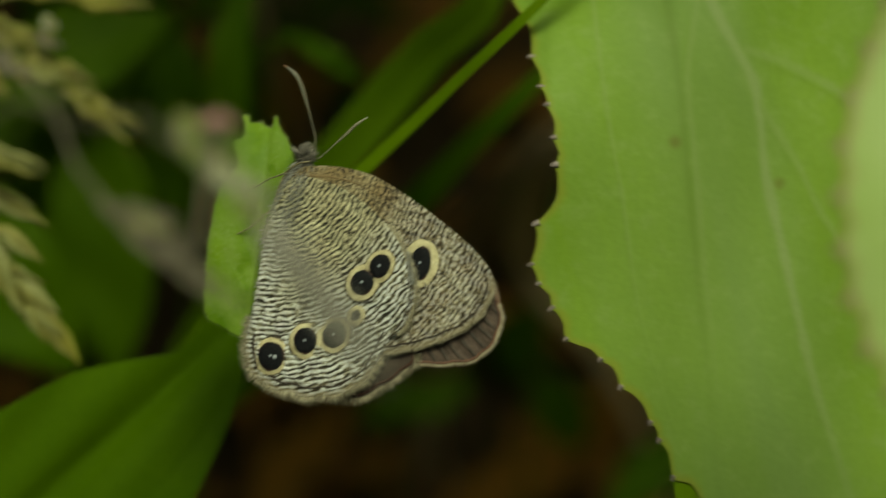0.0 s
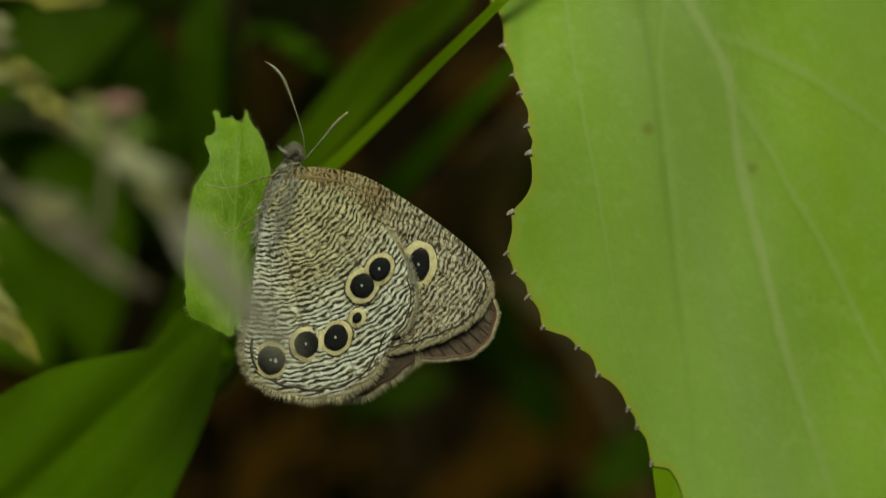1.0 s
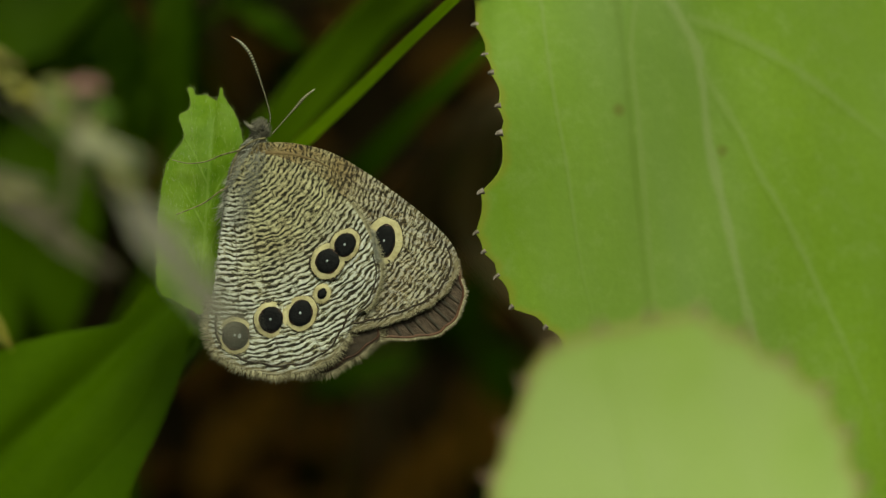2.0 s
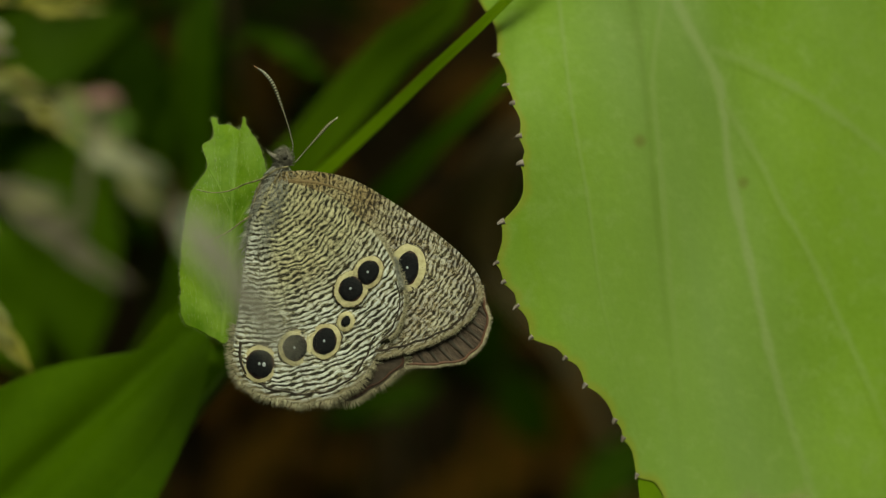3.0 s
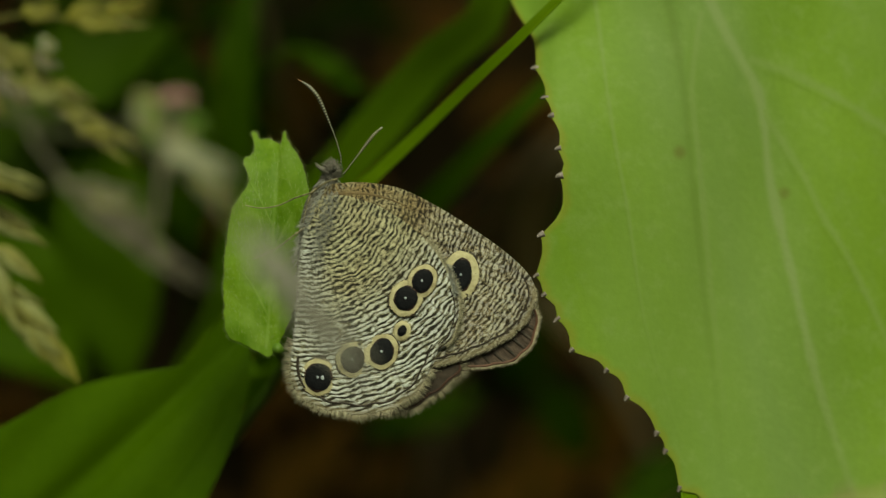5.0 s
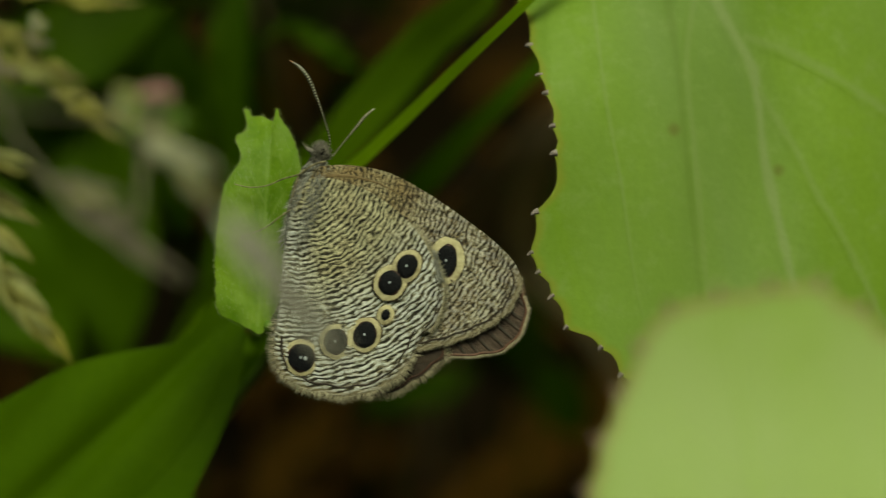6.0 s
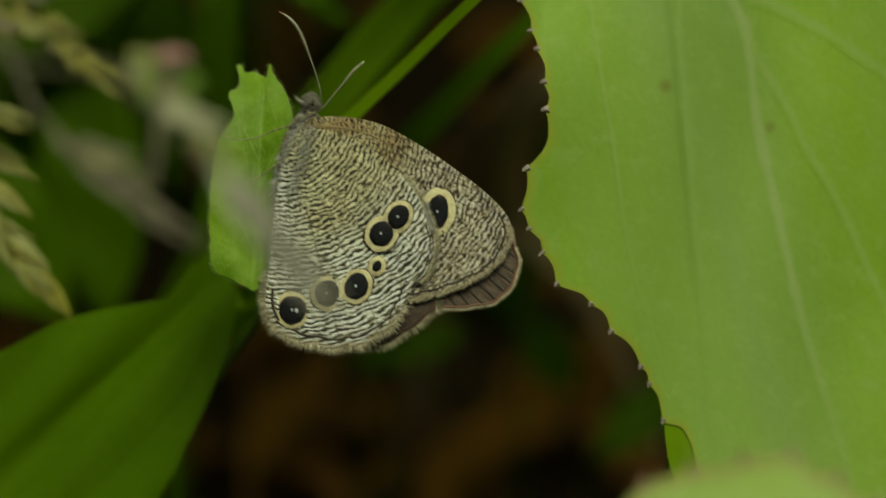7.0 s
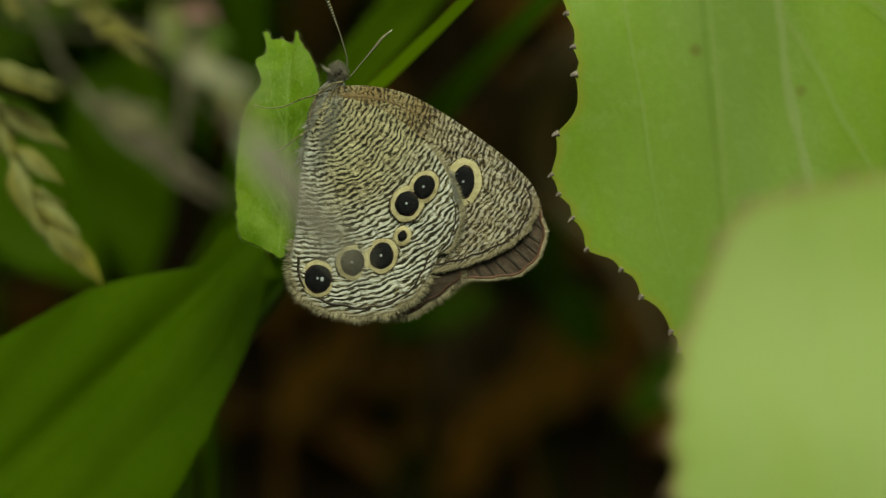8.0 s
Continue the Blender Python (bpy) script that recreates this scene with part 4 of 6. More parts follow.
def build_broad():
    rng = random.Random(8)
    pts = [(19.70, 34.87), (15.22, 41.84), (8.76, 40.84), (4.78, 34.37), (4.18, 27.41), (4.97, 24.42), (6.37, 21.94), (6.86, 19.55), (7.81, 16.57), (8.61, 13.98), (9.05, 11.74), (9.25, 9.10), (8.66, 6.12), (7.61, 4.13),
           (7.11, 1.94), (7.36, -0.25), (9.00, -3.13), (10.30, -5.97), (13.18, -7.56), (15.07, -10.10), (17.36, -12.78), (18.51, -15.12), (19.60, -18.06), (20.79, -18.75), (21.79, -20.45), (22.88, -23.33),
           (26.66, -29.80), (34.62, -33.78), (45.57, -31.79), (55.52, -21.84), (60.99, -3.93), (58.50, 15.97), (50.54, 31.89), (37.61, 41.84), (25.67, 42.83)]
    rim = spline([lay(p) for p in pts], 420, True)
    n = len(rim)
    mid = Vector((*(30.64, 4.53), 0))
    spines = [(6.82, 19.55), (7.91, 16.57), (8.61, 14.48), (8.90, 11.74), (9.20, 9.10), (7.56, 4.03), (7.01, 0.80), (7.46, -1.14), (8.90, -3.43), (10.10, -6.32), (13.03, -8.01),
              (14.82, -10.50), (17.41, -13.48), (18.21, -15.12), (19.55, -18.36)]
    tips = [min(range(n), key=lambda i: (rim[i] - Vector((*s, 0))).length) for s in spines]
    last = tips[-1]
    while last + 14 < n * 0.93:
        last += rng.randint(9, 15)
        tips.append(last)
    out = []
    for i, p in enumerate(rim):
        gap = min(abs(i - k) for k in tips)
        out.append(p + (p - mid).normalized() * (0.42 * math.exp(-gap * 0.75) - 0.26 * min(gap, 4) / 4 + 0.06 * noise.noise(p * 1.3)))
    part("blade", fan("blade", out, (30.64, 4.53), 34, broad_relief, 0.3), BIG_LEAF, broad_leaf)
    for path, w, paint, label in (
            ([(19.70, 34.37), (21.60, 27.00), (23.20, 22.90), (25.10, 19.50), (26.70, 16.10), (27.50, 8.90), (29.20, 1.20), (31.30, -7.70), (34.30, -17.50), (38.00, -29.00), (41.00, -34.00)], (1.10, 0.70), BIG_VEIN, "pale raised main vein"),
            ([(25.70, 19.80), (30.00, 18.20), (34.30, 15.80), (39.30, 12.40), (50.00, 4.00)], (0.95, 0.60), SOFT_VEIN, "pale side vein"),
            ([(26.90, 15.20), (27.80, 13.60), (30.30, 9.60), (32.20, 5.60), (34.90, 1.20), (40.00, -10.00), (46.00, -25.00)], (0.75, 0.50), SOFT_VEIN, "pale side vein"),
            ([(19.60, 34.37), (18.20, 27.00), (18.90, 22.90), (19.80, 17.30), (20.50, 10.50), (21.40, 1.24), (21.70, -2.10), (22.60, -9.80), (23.40, -17.50), (25.00, -27.00)], (0.75, 0.55), DARK_VEIN, "darker vein"),
            ([(21.50, 24.00), (20.60, 17.30), (21.25, 10.50), (22.05, 1.24), (22.35, -2.10), (23.20, -9.80), (24.00, -17.50)], (0.60, 0.60), SOFT_VEIN, "pale edge beside the darker vein"),
            ([(12.00, 26.00), (13.00, 18.00), (13.80, 12.40), (14.90, 6.30), (16.50, -4.00), (19.50, -14.00)], (0.40, 0.25), SOFT_VEIN, "faint side vein"),
            ([(19.95, 34.37), (34.62, 29.40), (48.05, 22.93)], (0.95, 0.50), SOFT_VEIN, "pale side vein")):
        part("vein", rib("vein", [lay(p) for p in path], w, 0.012, lambda x, y, s, f: broad_relief(x, y, s, f) + 0.03, 70), paint, broad_leaf, label)
    # a lobe of the margin, folded under
    fold = spline([lay(p) for p in ((19.65, -17.86), (21.59, -18.16), (22.78, -20.15), (23.88, -23.33), (22.09, -25.82), (20.30, -23.08), (19.65, -20.35))], 60, True)
    part("lobe", fan("lobe", fold, lay((21.09, -21.84)), 6, lambda x, y, s, f: broad_relief(x, y, s, f) - 0.13, 0.15), GRASS, broad_leaf, "yellow-green lobe of the margin folded under")
    for k in tips:
        p = out[k % n]
        d = (p - mid).normalized() + Vector((-0.15, -0.5, 0))
        d.normalize()
        a = Vector((p.x, p.y, broad_relief(p.x, p.y, 0, 1) - 0.1))
        long, fat = rng.choice((0.08, 0.14, 0.22, 0.34)), rng.uniform(0.65, 1.15)
        part("spine", tube("spine", [tuple(a - d * 0.35), tuple(a + d * long * 0.4), tuple(a + d * long + Vector((0, -0.12, 0.1)))], [0.30 * fat, 0.26 * fat, 0.20 * fat, 0.06], 8, count=8), SPINE, broad_leaf, "small blunt whitish spine on the leaf margin")
    edge = [Vector((p.x, p.y, broad_relief(p.x, p.y, 0, 1) - 0.1)) for p in out]
    part("leaf_hair", hairs("leaf_hair", margin_roots(edge, 0.12, 0.55, 420, rng), 0.26, 0.014, rng, 0.5), SPINE, broad_leaf, "tiny bristles along the margin")
    part("stalk", tube("stalk", [(*(19.70, 35.37), -25), far(*(20.20, 31.89), -36), far(*(23.68, 1.04), -26), far(*(21.29, -16.86), -10), far(*(20.64, -20.84), -9), far(*(20.20, -25.82), -12), far(*(19.70, -40.24), -26), (*(21.94, -127.30), -70), (*(21.94, -311.35), -150)],
                       [0.9, 1.0, 1.0, 1.0, 1.1, 1.4, 1.8], 10, count=60), GRASS, broad_leaf, "yellow-green leaf stalk")


build_broad()


# ---- the leaf that sways close to the lens ----
swaying_leaf = thing("swaying_leaf", stand(10, -10, 45), "light green scalloped leaf swaying close by", "leaf")


def sway_relief(x, y, s, f):
    return -0.012 * (x - 8) ** 2 * 0.5 + 0.3 * math.sin(y * 0.3)


def build_swaying():
    pts = [(0.05, -0.85), (1.95, 0.60), (4.80, 1.30), (7.20, 1.75), (9.71, 2.20), (11.87, 1.40), (15.09, -0.60), (19.03, -3.80), (21.19, -10.65), (21.19, -19.25),
           (17.60, -28.57), (10.79, -33.59), (3.98, -31.44), (-0.60, -26.42), (-2.90, -20.68), (-3.40, -15.50), (-3.30, -11.00), (-2.50, -7.60), (-1.20, -4.00)]
    rim = scallop(spline(pts, 420, True), 0.0, 1.0, 30, 0.62)
    part("blade", fan("blade", rim, (9.00, -13.87), 20, sway_relief, 0.3), FRONT_LEAF, swaying_leaf)
    part("midrib", rib("midrib", [(10.79, -33.23), (9.00, -19.25), (6.49, -8.50), (4.70, 0.47)], (0.5, 0.15), 0.08, sway_relief), FRONT_VEIN, swaying_leaf)
    for k in range(5):
        y = 1150 - k * 130
        for s in (-1, 1):
            a = ((1400 - k * 18 - 1149) * 0.0358, (463 - y) * 0.0358)
            b = (a[0] + s * 6.5, a[1] + 4.5)
            part("vein", rib("vein", [a, ((a[0] + b[0]) / 2, (a[1] + b[1]) / 2 - 0.4), b], (0.2, 0.08), 0.05, sway_relief, 14), FRONT_VEIN, swaying_leaf)
    mid = sum(rim, Vector()) / len(rim)
    for k in range(30):
        p = rim[min(int((k + 0.5) / 30 * len(rim)), len(rim) - 1)]
        d = (p - mid).normalized()
        a = Vector((p.x, p.y, sway_relief(p.x, p.y, 0, 1) - 0.1))
        part("spine", tube("spine", [tuple(a - d * 0.4), tuple(a + d * 0.25), tuple(a + d * 0.7)], [0.26, 0.20, 0.05], 6, count=6), BROWN_SPINE, swaying_leaf, "brownish tooth of the margin")
    part("stalk", tube("stalk", [(*(10.79, -33.41), -0.6), (*(11.87, -40.76), -4), (*(14.73, -69.43), -10), (*(16.17, -198.48), 10), (*(16.17, -306.02), 20)], [0.6, 0.7, 0.9, 1.2, 1.5], 8), STEM, swaying_leaf, "green leaf stalk")


build_swaying()


# ---- flowering stalk close to the lens ----
flower_stalk = thing("flower_stalk", stand(-20, 10, 38), "pink-tipped flower stalk with purplish-grey awned spikelets, swaying", "flower")


def husk(name, a, b, width, material, parent, label="", bend=0.1, z=0.0, keel=0.5):
    """A pointed, keeled husk from a to b."""
    a, b = Vector((*a, z)), Vector((*b, z))
    d = b - a
    side = Vector((d.y, -d.x, 0)) * bend
    return part(name, tube(name, [tuple(a), tuple(a.lerp(b, 0.3) + side), tuple(a.lerp(b, 0.65) + side), tuple(b)], [width * 0.25, width, width * 0.85, width * 0.45, 0.04], 8, keel, 14), material, parent, label)


def spikelet(a, b, width, materials, parent, label, rng, z=0.0, florets=7, open_by=0.35):
    """A spikelet from a to b: a thin axis with overlapping pointed florets set left and right along it."""
    a, b = Vector((*a, z)), Vector((*b, z))
    d = b - a
    side = Vector((-d.y, d.x, 0)).normalized()
    bend = side * d.length * rng.uniform(-0.06, 0.06)
    axis = part("spikelet", tube("spikelet", [tuple(a), tuple(a.lerp(b, 0.5) + bend), tuple(b)], [width * 0.16, width * 0.14, 0.03], 6, 1.0, 10), materials[0], parent, label)
    for k in range(florets):
        f = k / florets * 0.72
        s = (-1) ** k
        root = a.lerp(b, f) + bend * (4 * f * (1 - f))
        long = d.length * (0.50 - 0.2 * f) * rng.uniform(0.85, 1.2)
        way = (d.normalized() + side * s * open_by * rng.uniform(0.5, 1.2) + Vector((0, 0, rng.uniform(-0.25, 0.35)))).normalized()
        tip = root + way * long
        mid = root.lerp(tip, 0.45) + side * s * width * 0.28
        w = width * rng.uniform(0.22, 0.33) * (1.05 - 0.7 * f)
        part("floret", tube("floret", [tuple(root), tuple(mid), tuple(tip)], [w * 0.5, w, w * 0.55, 0.03], 7, 0.6, 9), materials[k % len(materials)], axis)
    return axis


def build_flower():
    f = flower_stalk
    rng = random.Random(61)
    head = part("flower_head", ball("flower_head", (*(0.55, -0.20), 0), (0.62, 0.28, 0.4), -10, 0.3), PINK, f, "dusky pink flower head")
    for k in range(9):
        a = -0.4 + k * 0.45
        o = Vector((*(0.55, -0.35), 0.2))
        q = o + Vector((math.cos(a) * 1.15, math.sin(a) * 0.75, 0.3 * math.sin(k)))
        part("petal", tube("petal", [tuple(o), tuple(o.lerp(q, 0.6)), tuple(q)], [0.10, 0.24, 0.08], 7, 0.5, 7), PINK if k % 3 else PALE, head)
    spikelet((-2.10, 0.10), (0.10, -3.10), 1.4, [PALE, BUD, STEM], f, "pale greenish bud", rng, -0.5, 7, 0.45)
    spikelet((-0.60, -2.90), (4.67, -4.87), 1.35, [BUD], f, "whitish pointed bract", rng, 0, 8, 0.18)
    spikelet((-0.80, -1.00), (2.40, -2.50), 1.7, [STEM, PALE], f, "green bud scales", rng, -1, 5, 0.40)
    spikelet((-7.00, -4.94), (2.30, -11.10), 1.00, [PURPLE], f, "purplish-grey pointed spikelet", rng, -1.5, 17, 0.09)
    spikelet((-5.66, -5.50), (-1.60, -6.30), 1.2, [PURPLE, PALE], f, "purplish-grey side spikelet", rng, -1, 6, 0.22)
    spikelet((-4.40, -6.90), (-0.40, -7.75), 0.9, [PURPLE], f, "purplish-grey side spikelet", rng, -1, 5, 0.20)
    spikelet((2.05, -5.12), (4.30, -7.30), 0.9, [PALE, PURPLE], f, "pale side spikelet", rng, 2, 5, 0.25)
    part("stem", tube("stem", [(*(0.60, -1.00), 0), (*(-0.22, -3.74), 0), (*(-0.75, -7.64), -0.5), (*(-1.50, -8.31), -1.3)], [0.20, 0.22, 0.22, 0.20], 8, count=30), PURPLE, f, "thin purplish stem")
    part("stem", tube("stem", [(*(-2.50, -8.60), -1.5), (*(-6.00, -5.59), -1.5), (*(-8.33, -2.86), -1.8), (*(-9.86, 0.75), -2), (*(-11.79, 2.94), -2), (*(-14.90, 6.38), -3), (*(-20.76, 8.47), -4), (*(-30.00, 0.00), -8), (*(-40.00, -50.00), -14), (*(-46.00, -232.03), -60)],
                      [0.12, 0.16, 0.17, 0.18, 0.2, 0.25, 0.4, 0.6, 0.9, 1.2], 8, count=70), PURPLE, f, "thin greyish stem")


build_flower()

grass_spike = thing("grass_spike", stand(-7.37, -4.83, 56), "lilac-grey grass spike hanging before the butterfly, swaying", "grass")


def build_spike():
    """A slender spike, its tip at the thing's origin, on an arching stem."""
    rng = random.Random(67)
    spikelet((-6.90, 7.40), (0.00, 0.00), 1.25, [AWN], grass_spike, "lilac-grey pointed spikelet", rng, 0, 14, 0.09)
    spikelet((-3.20, 3.60), (-0.20, 0.20), 1.00, [AWN], grass_spike, "lilac-grey pointed spikelet", rng, 0.4, 8, 0.12)
    part("stem", tube("stem", [(-6.70, 7.20, 0), (-9.60, 10.30, -0.6), (-12.60, 12.60, -1.5), (-17.00, 13.00, -4), (-26.00, 9.00, -8), (-36.00, -45.00, -14), (-42.00, -225.00, -60)],
                      [0.12, 0.14, 0.16, 0.2, 0.3, 0.7, 1.1], 8, count=60), PURPLE, grass_spike, "thin purplish stem")


build_spike()

grass_panicle = thing("grass_panicle", stand(-30, -5, 14), "grass panicle with pale tan-green pointed spikelets, swaying", "grass")


def build_panicle():
    g = grass_panicle
    rng = random.Random(63)
    # the hanging spike: pointed husks set left and right of its axis
    for a, b, w, z, paint in (((-7.31, 13.34), (-1.78, 10.06), 0.80, 0.3, HUSK), ((-6.70, 13.03), (-2.94, 11.66), 0.62, 0.0, PALE), ((-8.08, 14.26), (-6.21, 8.47), 0.85, -0.4, PALE), ((-7.15, 12.27), (-5.67, 8.32), 0.70, -0.1, HUSK),
                              ((-6.07, 10.14), (-2.20, 7.33), 0.68, 0.4, HUSK), ((-6.21, 9.23), (-4.50, 3.91), 0.85, 0.1, PALE), ((-4.52, 7.25), (-1.99, 5.81), 0.40, 0.5, HUSK), ((-5.13, 7.40), (-2.51, 1.79), 0.95, -0.3, HUSK),
                              ((-4.36, 6.19), (-0.99, 3.61), 0.72, 0.4, PALE), ((-3.74, 4.97), (-2.05, 1.34), 0.80, 0.2, HUSK), ((-3.13, 4.67), (-0.44, 1.49), 0.75, 0.1, HUSK), ((-2.36, 3.15), (0.43, -0.30), 0.72, -0.2, LEAFY)):
        lemma = husk("spikelet", a, b, w, paint, g, "tan-green pointed spikelet", rng.uniform(-0.08, 0.08), z, 0.6)
        off = (rng.uniform(-0.25, 0.25), rng.uniform(-0.2, 0.2))
        husk("floret", (a[0] + off[0] + (b[0] - a[0]) * 0.1, a[1] + off[1] + (b[1] - a[1]) * 0.1), (b[0] - (b[0] - a[0]) * 0.15, b[1] - (b[1] - a[1]) * 0.15), w * 0.55, PALE if paint is HUSK else HUSK, lemma, "", 0.10, z + 0.25, 0.6)
    # the upper sprays, nearer to the lens
    for a, b, w, z, paint in (((-2.73, 21.40), (0.60, 20.30), 1.5, 6.0, HUSK), ((1.10, 19.30), (6.59, 16.74), 1.5, 6.0, HUSK), ((-4.46, 24.75), (-2.16, 21.97), 1.6, 6.3, HUSK), ((0.92, 26.20), (7.53, 26.90), 1.6, 6.0, LEAFY),
                              ((-2.14, 26.60), (0.51, 27.00), 1.2, 6.0, LEAFY), ((0.10, 21.50), (2.80, 19.70), 1.3, 5.8, HUSK), ((-0.80, 24.70), (0.40, 23.90), 1.0, 6.5, BUD), ((-3.96, 22.14), (-1.50, 20.17), 1.3, 6.2, PURPLE),
                              ((-2.33, 22.82), (0.34, 21.18), 1.2, 5.7, HUSK), ((-7.24, 23.86), (-4.15, 26.46), 1.1, 6.0, PALE), ((-1.20, 23.60), (0.60, 22.60), 0.8, 6.4, PURPLE), ((2.40, 18.60), (4.60, 17.20), 0.8, 6.3, LEAFY), ((-5.60, 22.60), (-3.00, 20.60), 0.9, 5.4, PURPLE),
                              ((-3.20, 23.90), (-0.90, 23.60), 1.0, 5.8, HUSK), ((-1.60, 20.90), (1.20, 20.10), 0.9, 6.6, PALE), ((0.20, 19.60), (2.20, 19.30), 0.8, 5.6, HUSK), ((-4.80, 21.20), (-3.60, 19.00), 0.8, 6.0, HUSK), ((-6.60, 20.40), (-5.00, 22.40), 0.8, 5.6, HUSK)):
        spikelet(a, b, w, [paint, paint, HUSK], g, "tan-green spikelet", rng, z, 7, 0.28)
    spikelet((-6.90, 15.90), (-1.40, 13.75), 1.5, [PALE, HUSK], g, "pale pointed spikelet", rng, 3.0, 7, 0.14)
    part("stem", tube("stem", [(*(-0.60, 0.80), 0), (*(-3.67, 4.55), 0), (*(-5.72, 8.60), 0), (*(-6.85, 12.19), 0), (*(-8.25, 14.67), 0.5), (*(-10.61, 17.40), 1), (*(-20.79, 14.85), -2), (*(-33.52, -36.07), -8), (*(-37.76, -248.22), -110)],
                      [0.10, 0.16, 0.20, 0.22, 0.26, 0.3, 0.5, 0.8, 1.2], 8, count=70), HUSK, g, "thin pale stem")
    part("stem", tube("stem", [(*(-10.61, 17.40), 1), (*(-7.30, 20.19), 5), (*(-4.12, 22.14), 6), (*(-2.32, 21.60), 6), (*(-0.27, 19.90), 6), (*(1.77, 18.90), 6)], [0.26, 0.22, 0.18, 0.16, 0.14, 0.12], 6), PURPLE, g, "thin purplish branch")
    part("stem", tube("stem", [(*(-8.80, 18.60), 3), (*(-6.40, 24.00), 6), (*(-3.39, 26.40), 6), (*(1.00, 26.30), 6)], [0.24, 0.2, 0.16, 0.12], 6), HUSK, g)
    part("stem", tube("stem", [(*(-8.25, 14.90), 0.5), (*(-7.20, 15.90), 2.0), (*(-6.70, 15.85), 3.0)], [0.2, 0.16, 0.14], 6), HUSK, g)


build_panicle()


# ---- plants behind ----
shade_leaf = thing("shade_leaf", stand(0, 0, 0), "large deep green leaf below the butterfly, in shade", "leaf")


def build_shade_leaf():
    def relief(x, y, s, f):
        # folded along its midrib, which runs down to the left
        off = (x + 24.0) * 0.66 - (y + 7.5) * 0.75
        side = (x + 24.0) * 0.75 + (y + 7.5) * 0.66
        return -21 + 0.22 * abs(off) * (0.6 if off < 0 else 1.0) - 0.008 * off * off + 0.35 * math.sin(off * 0.9 + side * 0.12) - 1.5 - 0.6 * math.exp(-(off / 1.3) ** 2)
    k = 1.155
    pts = [(-20.00, -2.40), (-18.70, -4.60), (-18.45, -7.40), (-18.70, -9.90), (-19.50, -12.88), (-20.99, -16.61), (-22.78, -20.35), (-22.98, -20.94), (-24.08, -23.08), (-29.05, -30.29), (-39.00, -36.76), (-51.44, -37.76), (-55.42, -30.29),
           (-51.44, -20.84), (-44.47, -15.12), (-39.00, -11.89), (-33.53, -9.15), (-28.06, -7.90), (-24.60, -7.25), (-22.60, -5.30), (-21.20, -3.30)]
    rim = [Vector((p.x * k, p.y * k, 0)) for p in spline(pts, 220, True)]
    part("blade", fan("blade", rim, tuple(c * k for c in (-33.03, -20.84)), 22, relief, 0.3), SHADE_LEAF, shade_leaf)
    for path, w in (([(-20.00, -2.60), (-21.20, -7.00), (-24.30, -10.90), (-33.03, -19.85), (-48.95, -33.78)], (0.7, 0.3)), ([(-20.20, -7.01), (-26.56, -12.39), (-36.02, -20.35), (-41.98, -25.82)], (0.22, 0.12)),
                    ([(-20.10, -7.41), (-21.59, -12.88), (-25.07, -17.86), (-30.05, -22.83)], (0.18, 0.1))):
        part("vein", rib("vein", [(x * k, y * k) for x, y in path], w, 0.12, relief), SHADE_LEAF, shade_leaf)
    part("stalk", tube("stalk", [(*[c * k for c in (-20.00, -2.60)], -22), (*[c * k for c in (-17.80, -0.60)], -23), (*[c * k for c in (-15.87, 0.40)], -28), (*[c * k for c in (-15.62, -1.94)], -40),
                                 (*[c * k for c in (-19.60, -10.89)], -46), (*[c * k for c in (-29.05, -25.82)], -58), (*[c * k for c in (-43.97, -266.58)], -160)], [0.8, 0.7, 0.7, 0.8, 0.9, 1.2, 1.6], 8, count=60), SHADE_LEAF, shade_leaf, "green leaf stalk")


build_shade_leaf()


def grass_blade(path, widths, material, label, fold=0.25, face=(0, 0, 1)):
    """A single blade of grass along a path from the ground up, in mm across the view."""
    g = thing("grass_plant", stand(0, 0, 0), label, "grass", "grass behind the butterfly")
    part("blade", blade("blade", path, widths, fold, 0.15, 6, face, 0.0, 40), material, g)
    part("midrib", tube("midrib", path, [w * 0.12 for w in widths], 5, 0.6, 40), material, g)
    return g


